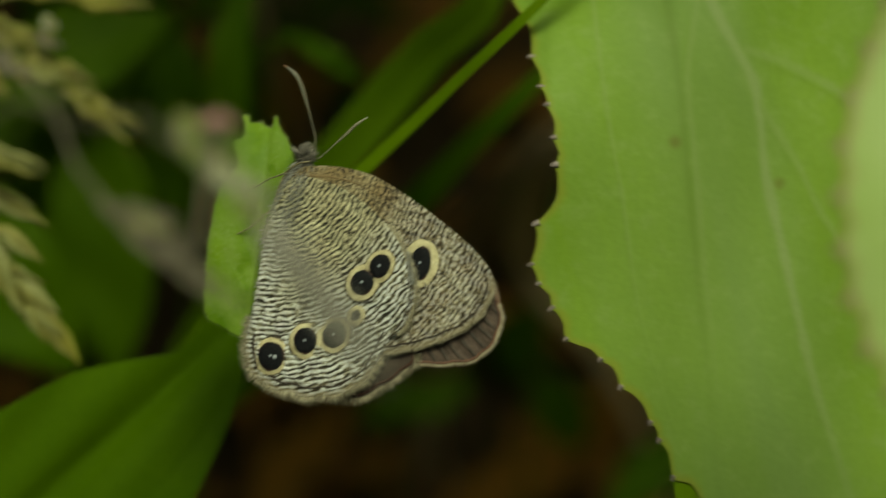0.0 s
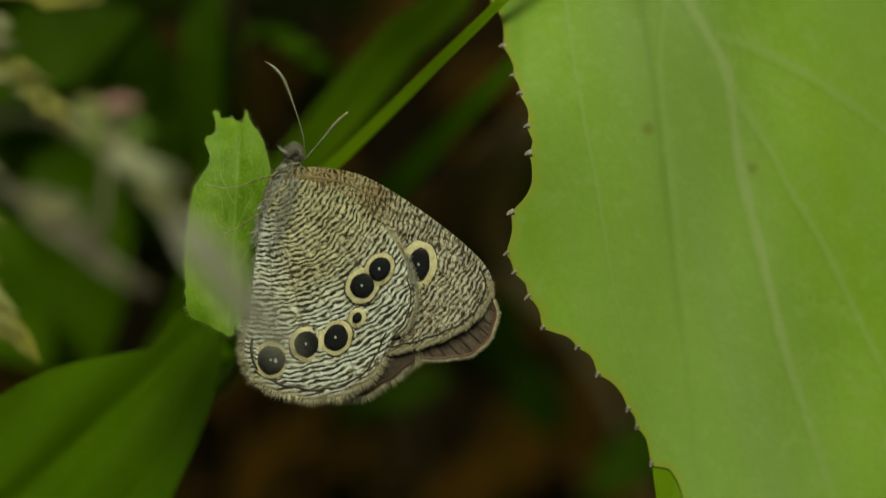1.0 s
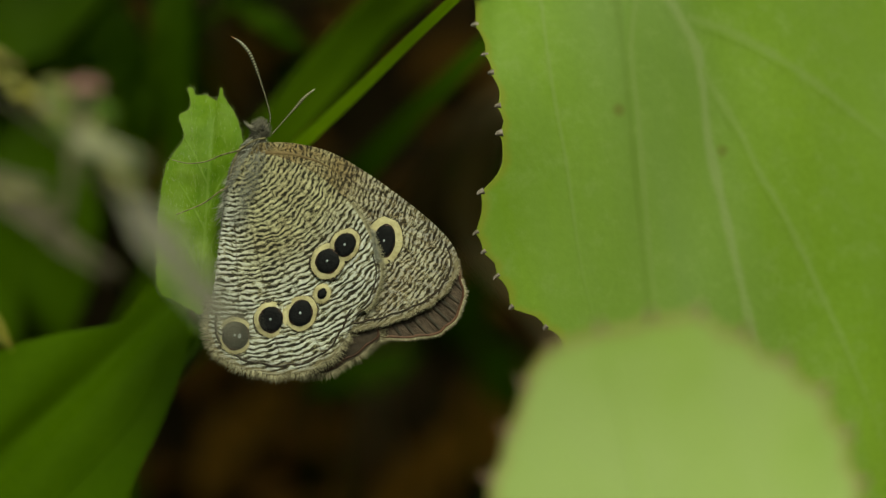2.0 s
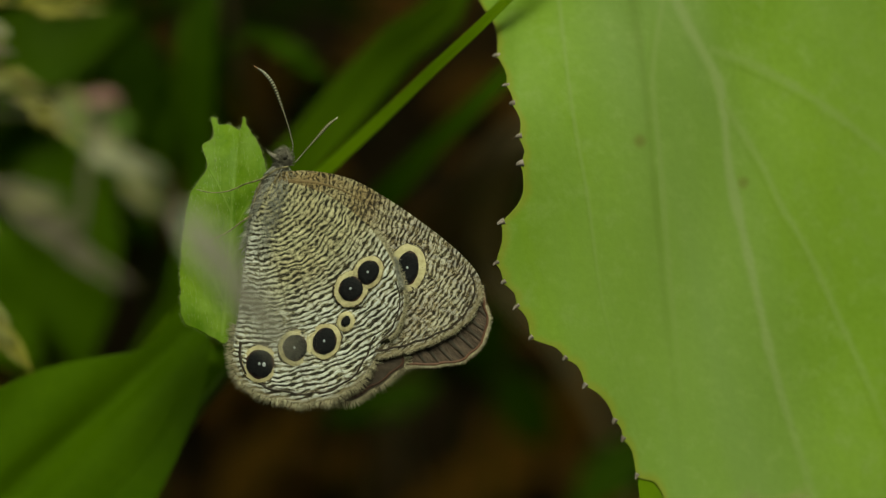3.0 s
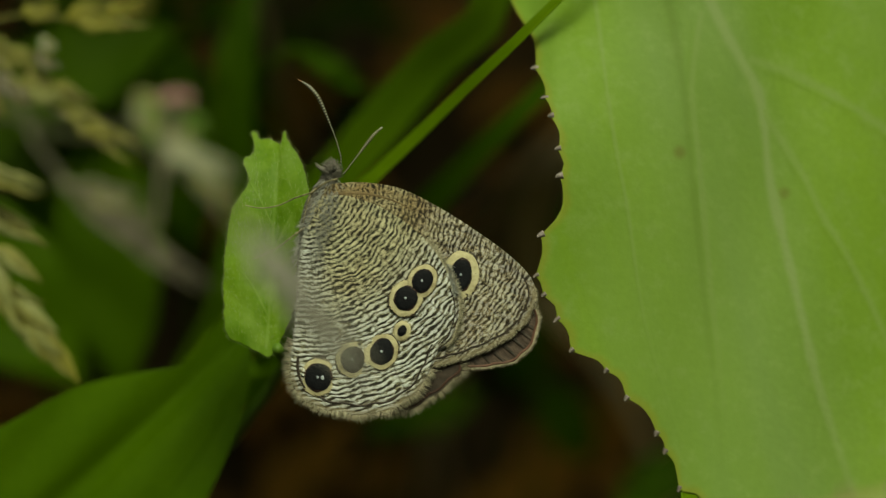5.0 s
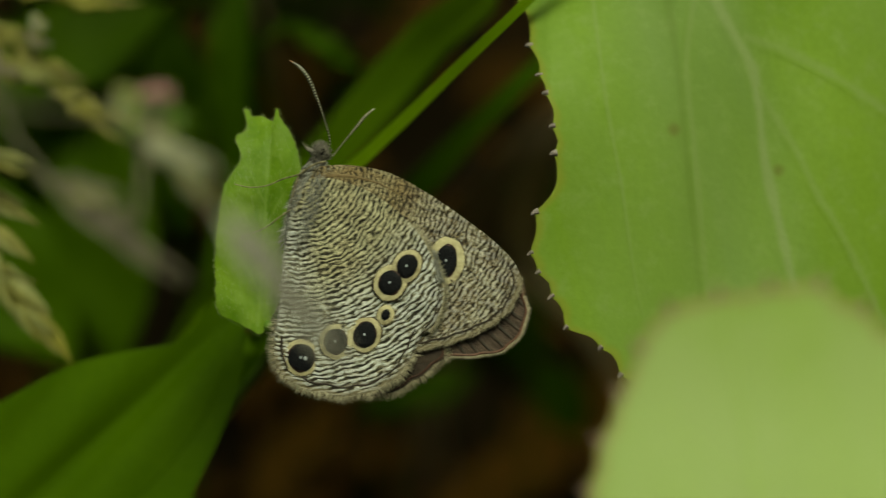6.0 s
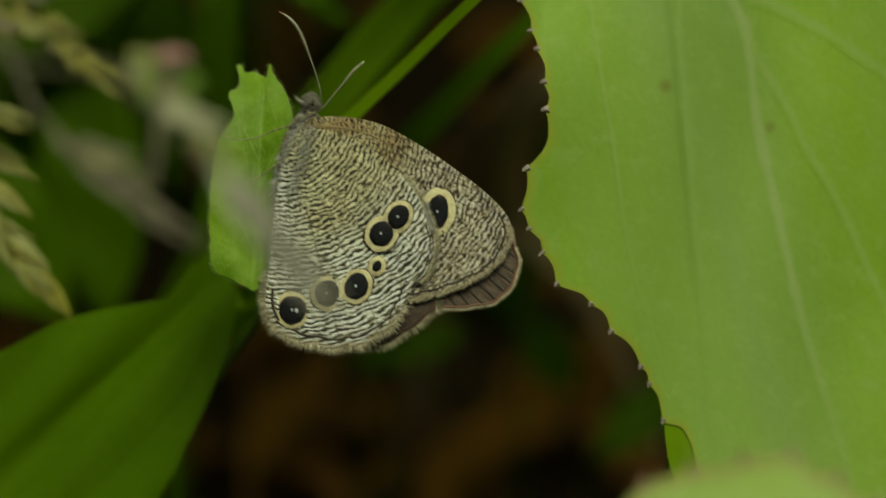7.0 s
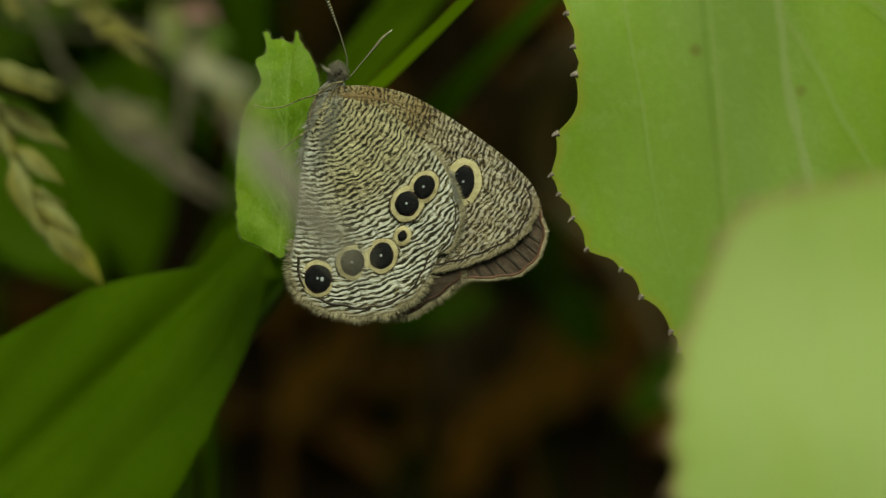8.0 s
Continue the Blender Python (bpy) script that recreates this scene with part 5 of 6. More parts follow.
def build_grass():
    grass_blade([far(*(-43.97, -102.42), -110), far(*(-36.02, -27.81), -62), far(*(-27.56, -12.39), -46), far(*(-15.62, 1.79), -26), far(*(-7.31, 9.40), -18), far(*(-1.99, 14.48), -14), far(*(2.49, 18.85), -9), far(*(5.97, 22.09), -5.5), far(*(9.00, 25.02), -4.5), far(*(12.73, 29.90), -5), far(*(17.21, 37.86), -4)],
                [1.0, 0.9, 0.8, 0.72, 0.72, 0.75, 0.82, 0.9, 0.9, 0.8, 0.2], GRASS, "bright green grass blade in the open light", 0.15, (-0.3, 0.6, 1))
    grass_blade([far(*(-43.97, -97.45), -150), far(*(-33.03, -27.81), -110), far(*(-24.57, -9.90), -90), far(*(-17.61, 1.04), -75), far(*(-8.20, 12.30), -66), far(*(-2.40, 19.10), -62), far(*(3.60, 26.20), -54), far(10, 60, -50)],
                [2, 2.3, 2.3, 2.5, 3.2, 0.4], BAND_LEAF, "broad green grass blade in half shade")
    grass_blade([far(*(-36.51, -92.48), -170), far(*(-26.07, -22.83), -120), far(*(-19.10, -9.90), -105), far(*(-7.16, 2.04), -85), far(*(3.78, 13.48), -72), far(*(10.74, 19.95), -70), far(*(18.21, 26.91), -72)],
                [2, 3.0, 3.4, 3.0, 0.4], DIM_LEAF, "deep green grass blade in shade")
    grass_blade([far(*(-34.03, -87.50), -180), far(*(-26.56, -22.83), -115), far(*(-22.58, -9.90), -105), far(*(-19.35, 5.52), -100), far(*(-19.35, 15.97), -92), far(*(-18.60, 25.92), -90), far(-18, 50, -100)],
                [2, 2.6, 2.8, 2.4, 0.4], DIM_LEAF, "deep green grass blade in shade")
    grass_blade([far(*(-0.20, -22.83), -420), far(*(-4.18, -2.93), -330), far(*(-11.14, 9.00), -250), far(*(-15.62, 17.46), -200), far(*(-17.61, 26.41), -190)],
                [3, 3.4, 3.2, 0.6], DRY, "brown dry grass blade in shade")
    grass_blade([far(*(20.00, -22.00), -330), far(*(13.50, -8.00), -250), far(*(7.00, 0.00), -190), far(*(6.60, 5.00), -160), far(*(8.40, 9.60), -135), far(*(11.00, 13.00), -125)],
                [1.5, 1.6, 2.4, 4.2, 4.0, 0.8], STRAW, "pale dry straw blade in shade")
    grass_blade([far(*(-4.18, -24.33), -420), far(*(0.30, -1.94), -300), far(*(3.28, 5.52), -230), far(*(6.02, 10.00), -200), far(*(10.74, 14.48), -190)],
                [3, 4.0, 5.5, 6, 1], DRY, "brown dry grass blade in shade")


build_grass()


def herb(at, height, leaves, size, rng, material, label):
    """A herb: an upright stem with pointed leaves set round it."""
    h = thing("herb", Matrix.Translation(at), label, "plant", "herbs in the undergrowth")
    top = Vector((rng.uniform(-0.15, 0.15), rng.uniform(-0.15, 0.15), 1)) * height
    part("stem", tube("stem", [(0, 0, -10), tuple(top * 0.5 + Vector((rng.uniform(-8, 8), rng.uniform(-8, 8), 0))), tuple(top)], [1.6, 1.2, 0.5], 7), STEM, h)
    for k in range(leaves):
        f = 0.3 + 0.7 * (k + 0.5) / leaves
        a = k * 2.4 + rng.uniform(-0.4, 0.4)
        out = Vector((math.cos(a), math.sin(a), 0))
        p = top * f
        s = size * rng.uniform(0.7, 1.15)
        path = [tuple(p), tuple(p + out * s * 0.35 + Vector((0, 0, s * 0.16))), tuple(p + out * s * 0.75 + Vector((0, 0, s * 0.12))), tuple(p + out * s + Vector((0, 0, -s * 0.1)))]
        part("leaf", blade("leaf", path, [0.6, s * 0.2, s * 0.26, s * 0.16, 0.2], 0.2, 0.25, 6, (0, 0, 1), s * 0.01, 18, 0.05), material, h)
    return h


def build_herbs():
    rng = random.Random(21)
    for x, y, h, n, s in ((-0.16, 0.12, 190, 9, 80), (-0.24, 0.24, 230, 10, 90), (0.24, 0.34, 210, 9, 85), (-0.08, 0.62, 110, 7, 80), (0.12, 0.70, 120, 8, 85),
                          (-0.32, 0.44, 260, 11, 95), (0.40, 0.5, 260, 10, 95), (0.30, 0.95, 260, 10, 110), (-0.14, 1.0, 230, 11, 110), (0.06, 1.2, 260, 11, 110), (0.05, 0.48, 60, 6, 50)):
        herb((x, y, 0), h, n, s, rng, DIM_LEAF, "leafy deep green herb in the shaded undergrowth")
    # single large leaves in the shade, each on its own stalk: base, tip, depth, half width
    # paint: how far shade is put into each leaf's colour
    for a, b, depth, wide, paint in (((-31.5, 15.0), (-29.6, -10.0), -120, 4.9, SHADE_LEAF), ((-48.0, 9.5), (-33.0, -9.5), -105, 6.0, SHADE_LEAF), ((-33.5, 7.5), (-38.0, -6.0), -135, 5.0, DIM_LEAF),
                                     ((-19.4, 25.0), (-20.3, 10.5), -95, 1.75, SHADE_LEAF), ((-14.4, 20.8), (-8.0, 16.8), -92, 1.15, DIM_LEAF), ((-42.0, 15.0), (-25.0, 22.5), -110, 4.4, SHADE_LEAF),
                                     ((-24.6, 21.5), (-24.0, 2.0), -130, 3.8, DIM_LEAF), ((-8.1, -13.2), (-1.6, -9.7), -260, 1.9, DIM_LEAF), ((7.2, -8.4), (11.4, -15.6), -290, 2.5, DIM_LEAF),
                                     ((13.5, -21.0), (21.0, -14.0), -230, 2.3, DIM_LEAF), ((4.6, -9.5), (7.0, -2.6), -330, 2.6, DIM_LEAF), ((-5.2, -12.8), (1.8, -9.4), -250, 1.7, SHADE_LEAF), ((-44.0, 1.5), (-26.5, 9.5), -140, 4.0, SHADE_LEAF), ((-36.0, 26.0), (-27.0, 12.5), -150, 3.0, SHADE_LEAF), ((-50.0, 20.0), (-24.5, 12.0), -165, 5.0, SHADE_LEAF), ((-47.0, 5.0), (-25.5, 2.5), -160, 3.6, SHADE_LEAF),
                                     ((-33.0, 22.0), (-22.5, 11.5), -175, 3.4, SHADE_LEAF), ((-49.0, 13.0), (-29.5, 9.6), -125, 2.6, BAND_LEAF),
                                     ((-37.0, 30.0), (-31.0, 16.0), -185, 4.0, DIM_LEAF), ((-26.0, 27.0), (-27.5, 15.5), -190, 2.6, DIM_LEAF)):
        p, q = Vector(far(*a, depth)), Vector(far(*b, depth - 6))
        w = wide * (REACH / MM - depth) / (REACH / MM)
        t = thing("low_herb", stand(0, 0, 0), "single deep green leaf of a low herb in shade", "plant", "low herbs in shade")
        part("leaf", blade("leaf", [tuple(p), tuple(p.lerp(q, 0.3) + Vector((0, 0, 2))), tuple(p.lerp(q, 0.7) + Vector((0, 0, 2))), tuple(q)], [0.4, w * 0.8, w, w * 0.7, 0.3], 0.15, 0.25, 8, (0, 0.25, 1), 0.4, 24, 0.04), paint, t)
        away = -1 if p.x < 0 else 1
        foot = Vector((p.x + away * 45 if depth > -150 else p.x * 1.1, (-300 - 0.5 * (depth - 90)) / 0.866 - 8, depth - 90))
        part("stalk", tube("stalk", [tuple(p), tuple(p.lerp(foot, 0.15) + Vector((away * 25 if depth > -150 else 0, 0, -25))), tuple(foot)], [0.7, 1.0, 1.3], 7, count=28), DIM_LEAF, t)


build_herbs()


def build_litter():
    rng = random.Random(31)
    for k in range(170):
        y = 0.3 + 0.75 * rng.random() ** 1.4
        x = rng.uniform(-0.25, 0.25) * (0.6 + y)
        s = rng.uniform(28, 75)
        m = Matrix.Translation((x, y, 0.016 + rng.uniform(0, 0.012))) @ pose(0, 0, 0, rng.uniform(-25, 25), rng.uniform(-25, 25), rng.uniform(0, 360))
        t = thing("dead_leaf", m, "curled brown dead leaf on the soil", "dead leaf", "fallen leaves on the soil")
        part("blade", blade("blade", [(-s / 2, 0, 0), (-s / 5, 2, s * 0.08), (s / 5, -2, s * 0.1), (s / 2, 0, s * 0.02)], [0.5, s * 0.2, s * 0.24, s * 0.14, 0.3], 0.35, 0.3, 6, (0, 0, 1), s * 0.02, 14), LITTER, t)


build_litter()


def build_fallen():
    for a, b, depth, wide in (((-1.94, -26.07), (13.98, -11.14), -360, 9), ((-17.60, -22.80), (-9.60, -10.90), -370, 8), ((17.21, -9.90), (10.74, -15.87), -330, 7), ((3.78, -20.84), (-4.18, -26.81), -340, 8),
                              ((-17.61, -8.90), (-13.13, -3.93), -330, 7), ((-7.16, 13.48), (-0.20, 19.95), -420, 7), ((-15.62, 18.95), (-13.13, 11.99), -400, 8)):
        p, q = Vector(far(*a, depth)), Vector(far(*b, depth - 25))
        t = thing("fallen_frond", stand(0, 0, 0), "brown withered leaf drooping to the soil", "dead leaf", "fallen leaves on the soil")
        path = [tuple(p), tuple(p.lerp(q, 0.35) + Vector((0, 4, 3))), tuple(p.lerp(q, 0.7) + Vector((0, -3, 2))), tuple(q)]
        part("blade", blade("blade", path, [1, wide, wide * 1.1, wide * 0.8, 0.5], 0.3, 0.3, 6, (0, 0.5, 1), 0.6, 24), FROND, t)
        foot = Vector((p.x - 0.35 * (q.x - p.x), (-300 - 0.5 * (depth - 15)) / 0.866 - 6, depth - 15))
        part("stalk", tube("stalk", [tuple(p), tuple(p.lerp(foot, 0.5) + Vector((3, 0, -3))), tuple(foot)], [0.7, 0.9, 1.0], 6), FROND, t)


build_fallen()


def build_canopy():
    """Unseen leaves added overhead, that keep the undergrowth in the shade."""
    rng = random.Random(41)
    verts, faces = [], []
    for k in range(6400):
        x, y = rng.uniform(-1.6, 1.6), 2.2 * rng.random() ** 1.3
        y += 0.006 + 0.026 * abs(math.sin(x * 9) + 0.5 * math.sin(x * 23)) + max(abs(x) - 0.3, 0) * (0.35 + 0.3 * math.sin(x * 5.3 + 1))
        z = 0.46 + rng.random() ** 1.5 * 0.5 + 0.1 * max(y - 0.3, 0)
        s = rng.uniform(0.03, 0.065)
        m = Matrix.Translation((x, y, z)) @ pose(0, 0, 0, rng.uniform(-35, 35), rng.uniform(-35, 35), rng.uniform(0, 360))
        b = len(verts)
        for px, py, pz in ((-1, 0, -0.15), (-0.3, 0.42, 0.05), (0.4, 0.38, 0.05), (1, 0, -0.2), (0.4, -0.38, 0.05), (-0.3, -0.42, 0.05), (0, 0, -0.06)):
            verts.append(tuple(m @ Vector((px * s, py * s, pz * s))))
        faces += [[b + 6, b + i, b + (i + 1) % 6] for i in range(6)]
    ob = new("shade_canopy", make_mesh("shade_canopy", verts, faces))
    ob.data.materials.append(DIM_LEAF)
    tagged(ob, "dense unseen leaves added overhead to shade the undergrowth", "shrub", kind="stuff")
    # stems added to carry the unseen canopy
    for k in range(6):
        x, y = rng.uniform(-1.3, 1.3), rng.uniform(1.3, 2.2)
        t = thing("canopy_stem", Matrix.Translation((x, y, 0)), "brown woody stem added under the unseen canopy", "shrub", "shrub stems")
        part("bark", tube("bark", [(0, 0, -20), (10, 5, 300), (rng.uniform(-100, 100), -300, 600), (rng.uniform(-200, 200), -900, 800)], [9, 8, 6, 2], 9), DRY, t)


build_canopy()


def build_leaf_ring():
    """Unseen leaves added at the sides and behind the lens to block low skylight."""
    rng = random.Random(51)
    verts, faces = [], []
    for k in range(9000):
        a = rng.uniform(0, 2 * math.pi)
        d = rng.uniform(1.5, 2.4)
        z = rng.uniform(0, 1) ** 0.8 * (1.9 + 0.4 * math.sin(a * 5) + 0.2 * math.sin(a * 13))
        s = rng.uniform(0.06, 0.13)
        m = Matrix.Translation((d * math.cos(a), d * math.sin(a), z)) @ pose(0, 0, 0, rng.uniform(-60, 60), rng.uniform(-60, 60), rng.uniform(0, 360))
        b = len(verts)
        for px, py, pz in ((-1, 0, -0.15), (-0.3, 0.42, 0.05), (0.4, 0.38, 0.05), (1, 0, -0.2), (0.4, -0.38, 0.05), (-0.3, -0.42, 0.05), (0, 0, -0.06)):
            verts.append(tuple(m @ Vector((px * s, py * s, pz * s))))
        faces += [[b + 6, b + i, b + (i + 1) % 6] for i in range(6)]
    ob = new("hedge", make_mesh("hedge", verts, faces))
    ob.data.materials.append(DIM_LEAF)
    tagged(ob, "dense green unseen leaf ring added to block low skylight", "hedge", kind="stuff")


build_leaf_ring()


def build_meadow():
    """Short grass over the open ground round the added canopy and beyond the leaf ring."""
    rng = random.Random(71)
    verts, faces = [], []
    for k in range(16000):
        if k < 7000:
            a, d = rng.uniform(math.pi, 2 * math.pi), 1.6 * rng.random() ** 0.6
            x, y = d * math.cos(a), d * math.sin(a) - 0.02
        else:
            a, d = rng.uniform(0, 2 * math.pi), 2.2 + 9 * rng.random() ** 1.6
            x, y = d * math.cos(a), d * math.sin(a)
        h = rng.uniform(0.04, 0.11) * (1 if k < 7000 else 2)
        w = h * 0.05
        lean = Vector((rng.uniform(-0.5, 0.5), rng.uniform(-0.5, 0.5), 1))
        t = rng.uniform(0, math.pi)
        s = Vector((math.cos(t), math.sin(t), 0)) * w
        p = Vector((x, y, -0.02))
        b = len(verts)
        for v in (p - s, p + s, p + lean * h * 0.6 + s * 0.7, p + lean * h * 0.6 - s * 0.7, p + lean * h + Vector((lean.x, lean.y, -0.2)) * h * 0.4):
            verts.append(tuple(v))
        faces += [[b, b + 1, b + 2, b + 3], [b + 3, b + 2, b + 4]]
    ob = new("meadow_grass", make_mesh("meadow_grass", verts, faces))
    ob.data.materials.append(DIM_LEAF)
    tagged(ob, "short green grass on the open ground", "grass", kind="stuff")


build_meadow()


def motions():
    walk(butterfly, [
        (0.0, stand(-12.18, 9.26, -0.38, -2.3, -7.6, -12.7)), (0.1, stand(-11.47, 8.52, -0.24, -1.3, -5.8, -9.9)), (0.2, stand(-10.75, 8.42, -0.09, -0.3, -3.9, -7.1)),
        (0.3, stand(-10.54, 9.11, 0.04, -1.2, -2.1, -4.3)), (0.4, stand(-12.21, 8.56, 0.16, -2.1, -0.3, -1.4)), (0.5, stand(-10.42, 8.36, 0.62, -1.6, 1.6, 1.4)),
        (0.6, stand(-10.74, 9.66, 0.62, -1.7, 1.6, 1.2)), (0.7, stand(-10.24, 7.96, 0.61, -1.8, 1.6, 1.1)), (0.8, stand(-9.29, 7.96, 0.45, 0.6, 1.7, 1.0)),
        (0.9, stand(-11.31, 8.57, 0.28, 3.0, 1.7, 0.8)), (1.0, stand(-10.74, 8.46, 0.39, -0.9, 1.8, 0.7)), (1.1, stand(-10.64, 8.37, 0.30, -0.6, 1.3, -0.1)),
        (1.2, stand(-11.42, 8.58, 0.22, -0.4, 0.8, -0.9)), (1.3, stand(-11.35, 8.82, 0.13, -0.2, 0.3, -1.7)), (1.4, stand(-10.91, 8.72, 0.08, -0.7, -0.2, -2.5)),
        (1.5, stand(-11.08, 8.91, 0.03, -1.3, -0.7, -3.3)), (1.6, stand(-11.13, 8.72, 0.05, -1.3, -0.7, -1.4)), (1.7, stand(-11.25, 8.55, 0.06, -1.2, -0.8, 0.6)),
        (2.8, stand(-10.57, 8.76, 0.16, 0.5, 0.0, -0.3)), (2.9, stand(-10.83, 8.32, 0.11, 0.5, -0.2, -0.6)), (3.0, stand(-10.98, 8.62, 0.06, 0.4, -0.5, -0.9)),
        (3.1, stand(-10.81, 8.78, 0.03, -0.2, -0.7, -1.3)), (3.2, stand(-10.97, 8.90, 0.01, -0.8, -1.0, -1.8)), (3.3, stand(-10.93, 8.68, 0.01, -0.5, -1.2, -2.3)),
        (3.4, stand(-11.17, 8.58, -0.00, -0.2, -1.4, -2.8)), (3.5, stand(-11.20, 8.95, -0.00, 0.2, -1.7, -3.3)), (3.6, stand(-10.83, 8.85, 0.02, 0.1, -1.6, -3.0)),
        (3.7, stand(-11.31, 8.70, 0.05, -0.1, -1.6, -2.7)), (3.8, stand(-10.91, 9.18, 0.08, -0.2, -1.6, -2.4)), (3.9, stand(-10.93, 8.76, 0.04, -0.1, -1.5, -2.0)),
        (4.0, stand(-11.06, 9.11, 0.01, 0.1, -1.5, -1.7)), (4.1, stand(-10.68, 8.92, 0.08, 0.6, -1.0, -0.5)), (4.2, stand(-10.99, 8.99, 0.16, 1.0, -0.6, 0.7)),
        (4.3, stand(-11.37, 8.39, 0.33, 1.4, -0.1, 1.8)), (4.4, stand(-9.03, 9.07, 0.52, 1.7, 0.4, 3.0)), (4.5, stand(-9.68, 9.30, 0.69, 2.1, 0.8, 4.2)),
        (4.6, stand(-10.43, 8.69, 0.56, 2.3, 0.6, 4.1)), (4.7, stand(-9.99, 8.81, 0.41, 2.7, 0.4, 3.9)), (5.8, stand(-10.75, 8.50, 0.20, 0.3, 1.3, -1.1)),
        (5.9, stand(-10.39, 8.41, 0.22, 0.5, 2.2, -1.1)), (6.0, stand(-10.65, 8.40, 0.23, 0.7, 3.2, -1.1)), (6.1, stand(-10.02, 8.22, 0.16, -0.1, 2.8, -0.9)),
        (6.2, stand(-10.52, 8.68, 0.07, -0.9, 2.5, -0.7)), (6.3, stand(-10.35, 8.61, 0.13, 0.2, 2.1, -0.4)), (6.4, stand(-10.37, 8.92, 0.17, 1.3, 1.7, -0.2)),
        (6.5, stand(-10.69, 8.88, 0.14, 1.6, 1.4, 0.0)), (6.6, stand(-9.51, 8.56, 0.12, 0.6, 1.2, -0.0)), (6.7, stand(-10.20, 8.38, 0.09, -0.3, 0.9, -0.1)),
        (6.8, stand(-10.35, 8.88, 0.06, -1.4, 0.7, -0.1)), (6.9, stand(-10.44, 8.54, 0.06, -0.1, 0.5, -0.1)), (7.0, stand(-10.70, 8.80, 0.06, 1.1, 0.3, -0.2)),
        (7.1, stand(-10.27, 8.39, 0.06, 0.3, 0.5, 0.0)), (7.2, stand(-10.88, 8.68, 0.05, -0.5, 0.7, 0.3)), (7.3, stand(-10.59, 8.57, 0.05, -0.6, 1.0, 0.5)),
        (7.4, stand(-10.83, 8.62, 0.05, -0.5, 1.2, 0.7)), (7.5, stand(-10.71, 8.79, 0.17, 1.2, 1.4, 0.9)), (7.6, stand(-11.02, 8.43, 0.12, 0.8, 1.4, 0.4)),
        (7.7, stand(-10.81, 8.35, 0.06, 0.2, 1.3, -0.0)), (7.8, stand(-10.59, 8.35, 0.01, -0.3, 1.3, -0.5)), (7.9, stand(-10.80, 8.37, 0.07, -0.0, 1.2, -1.0)),
        (8.0, stand(-10.86, 8.58, 0.12, 0.3, 1.2, -1.5)),
    ])
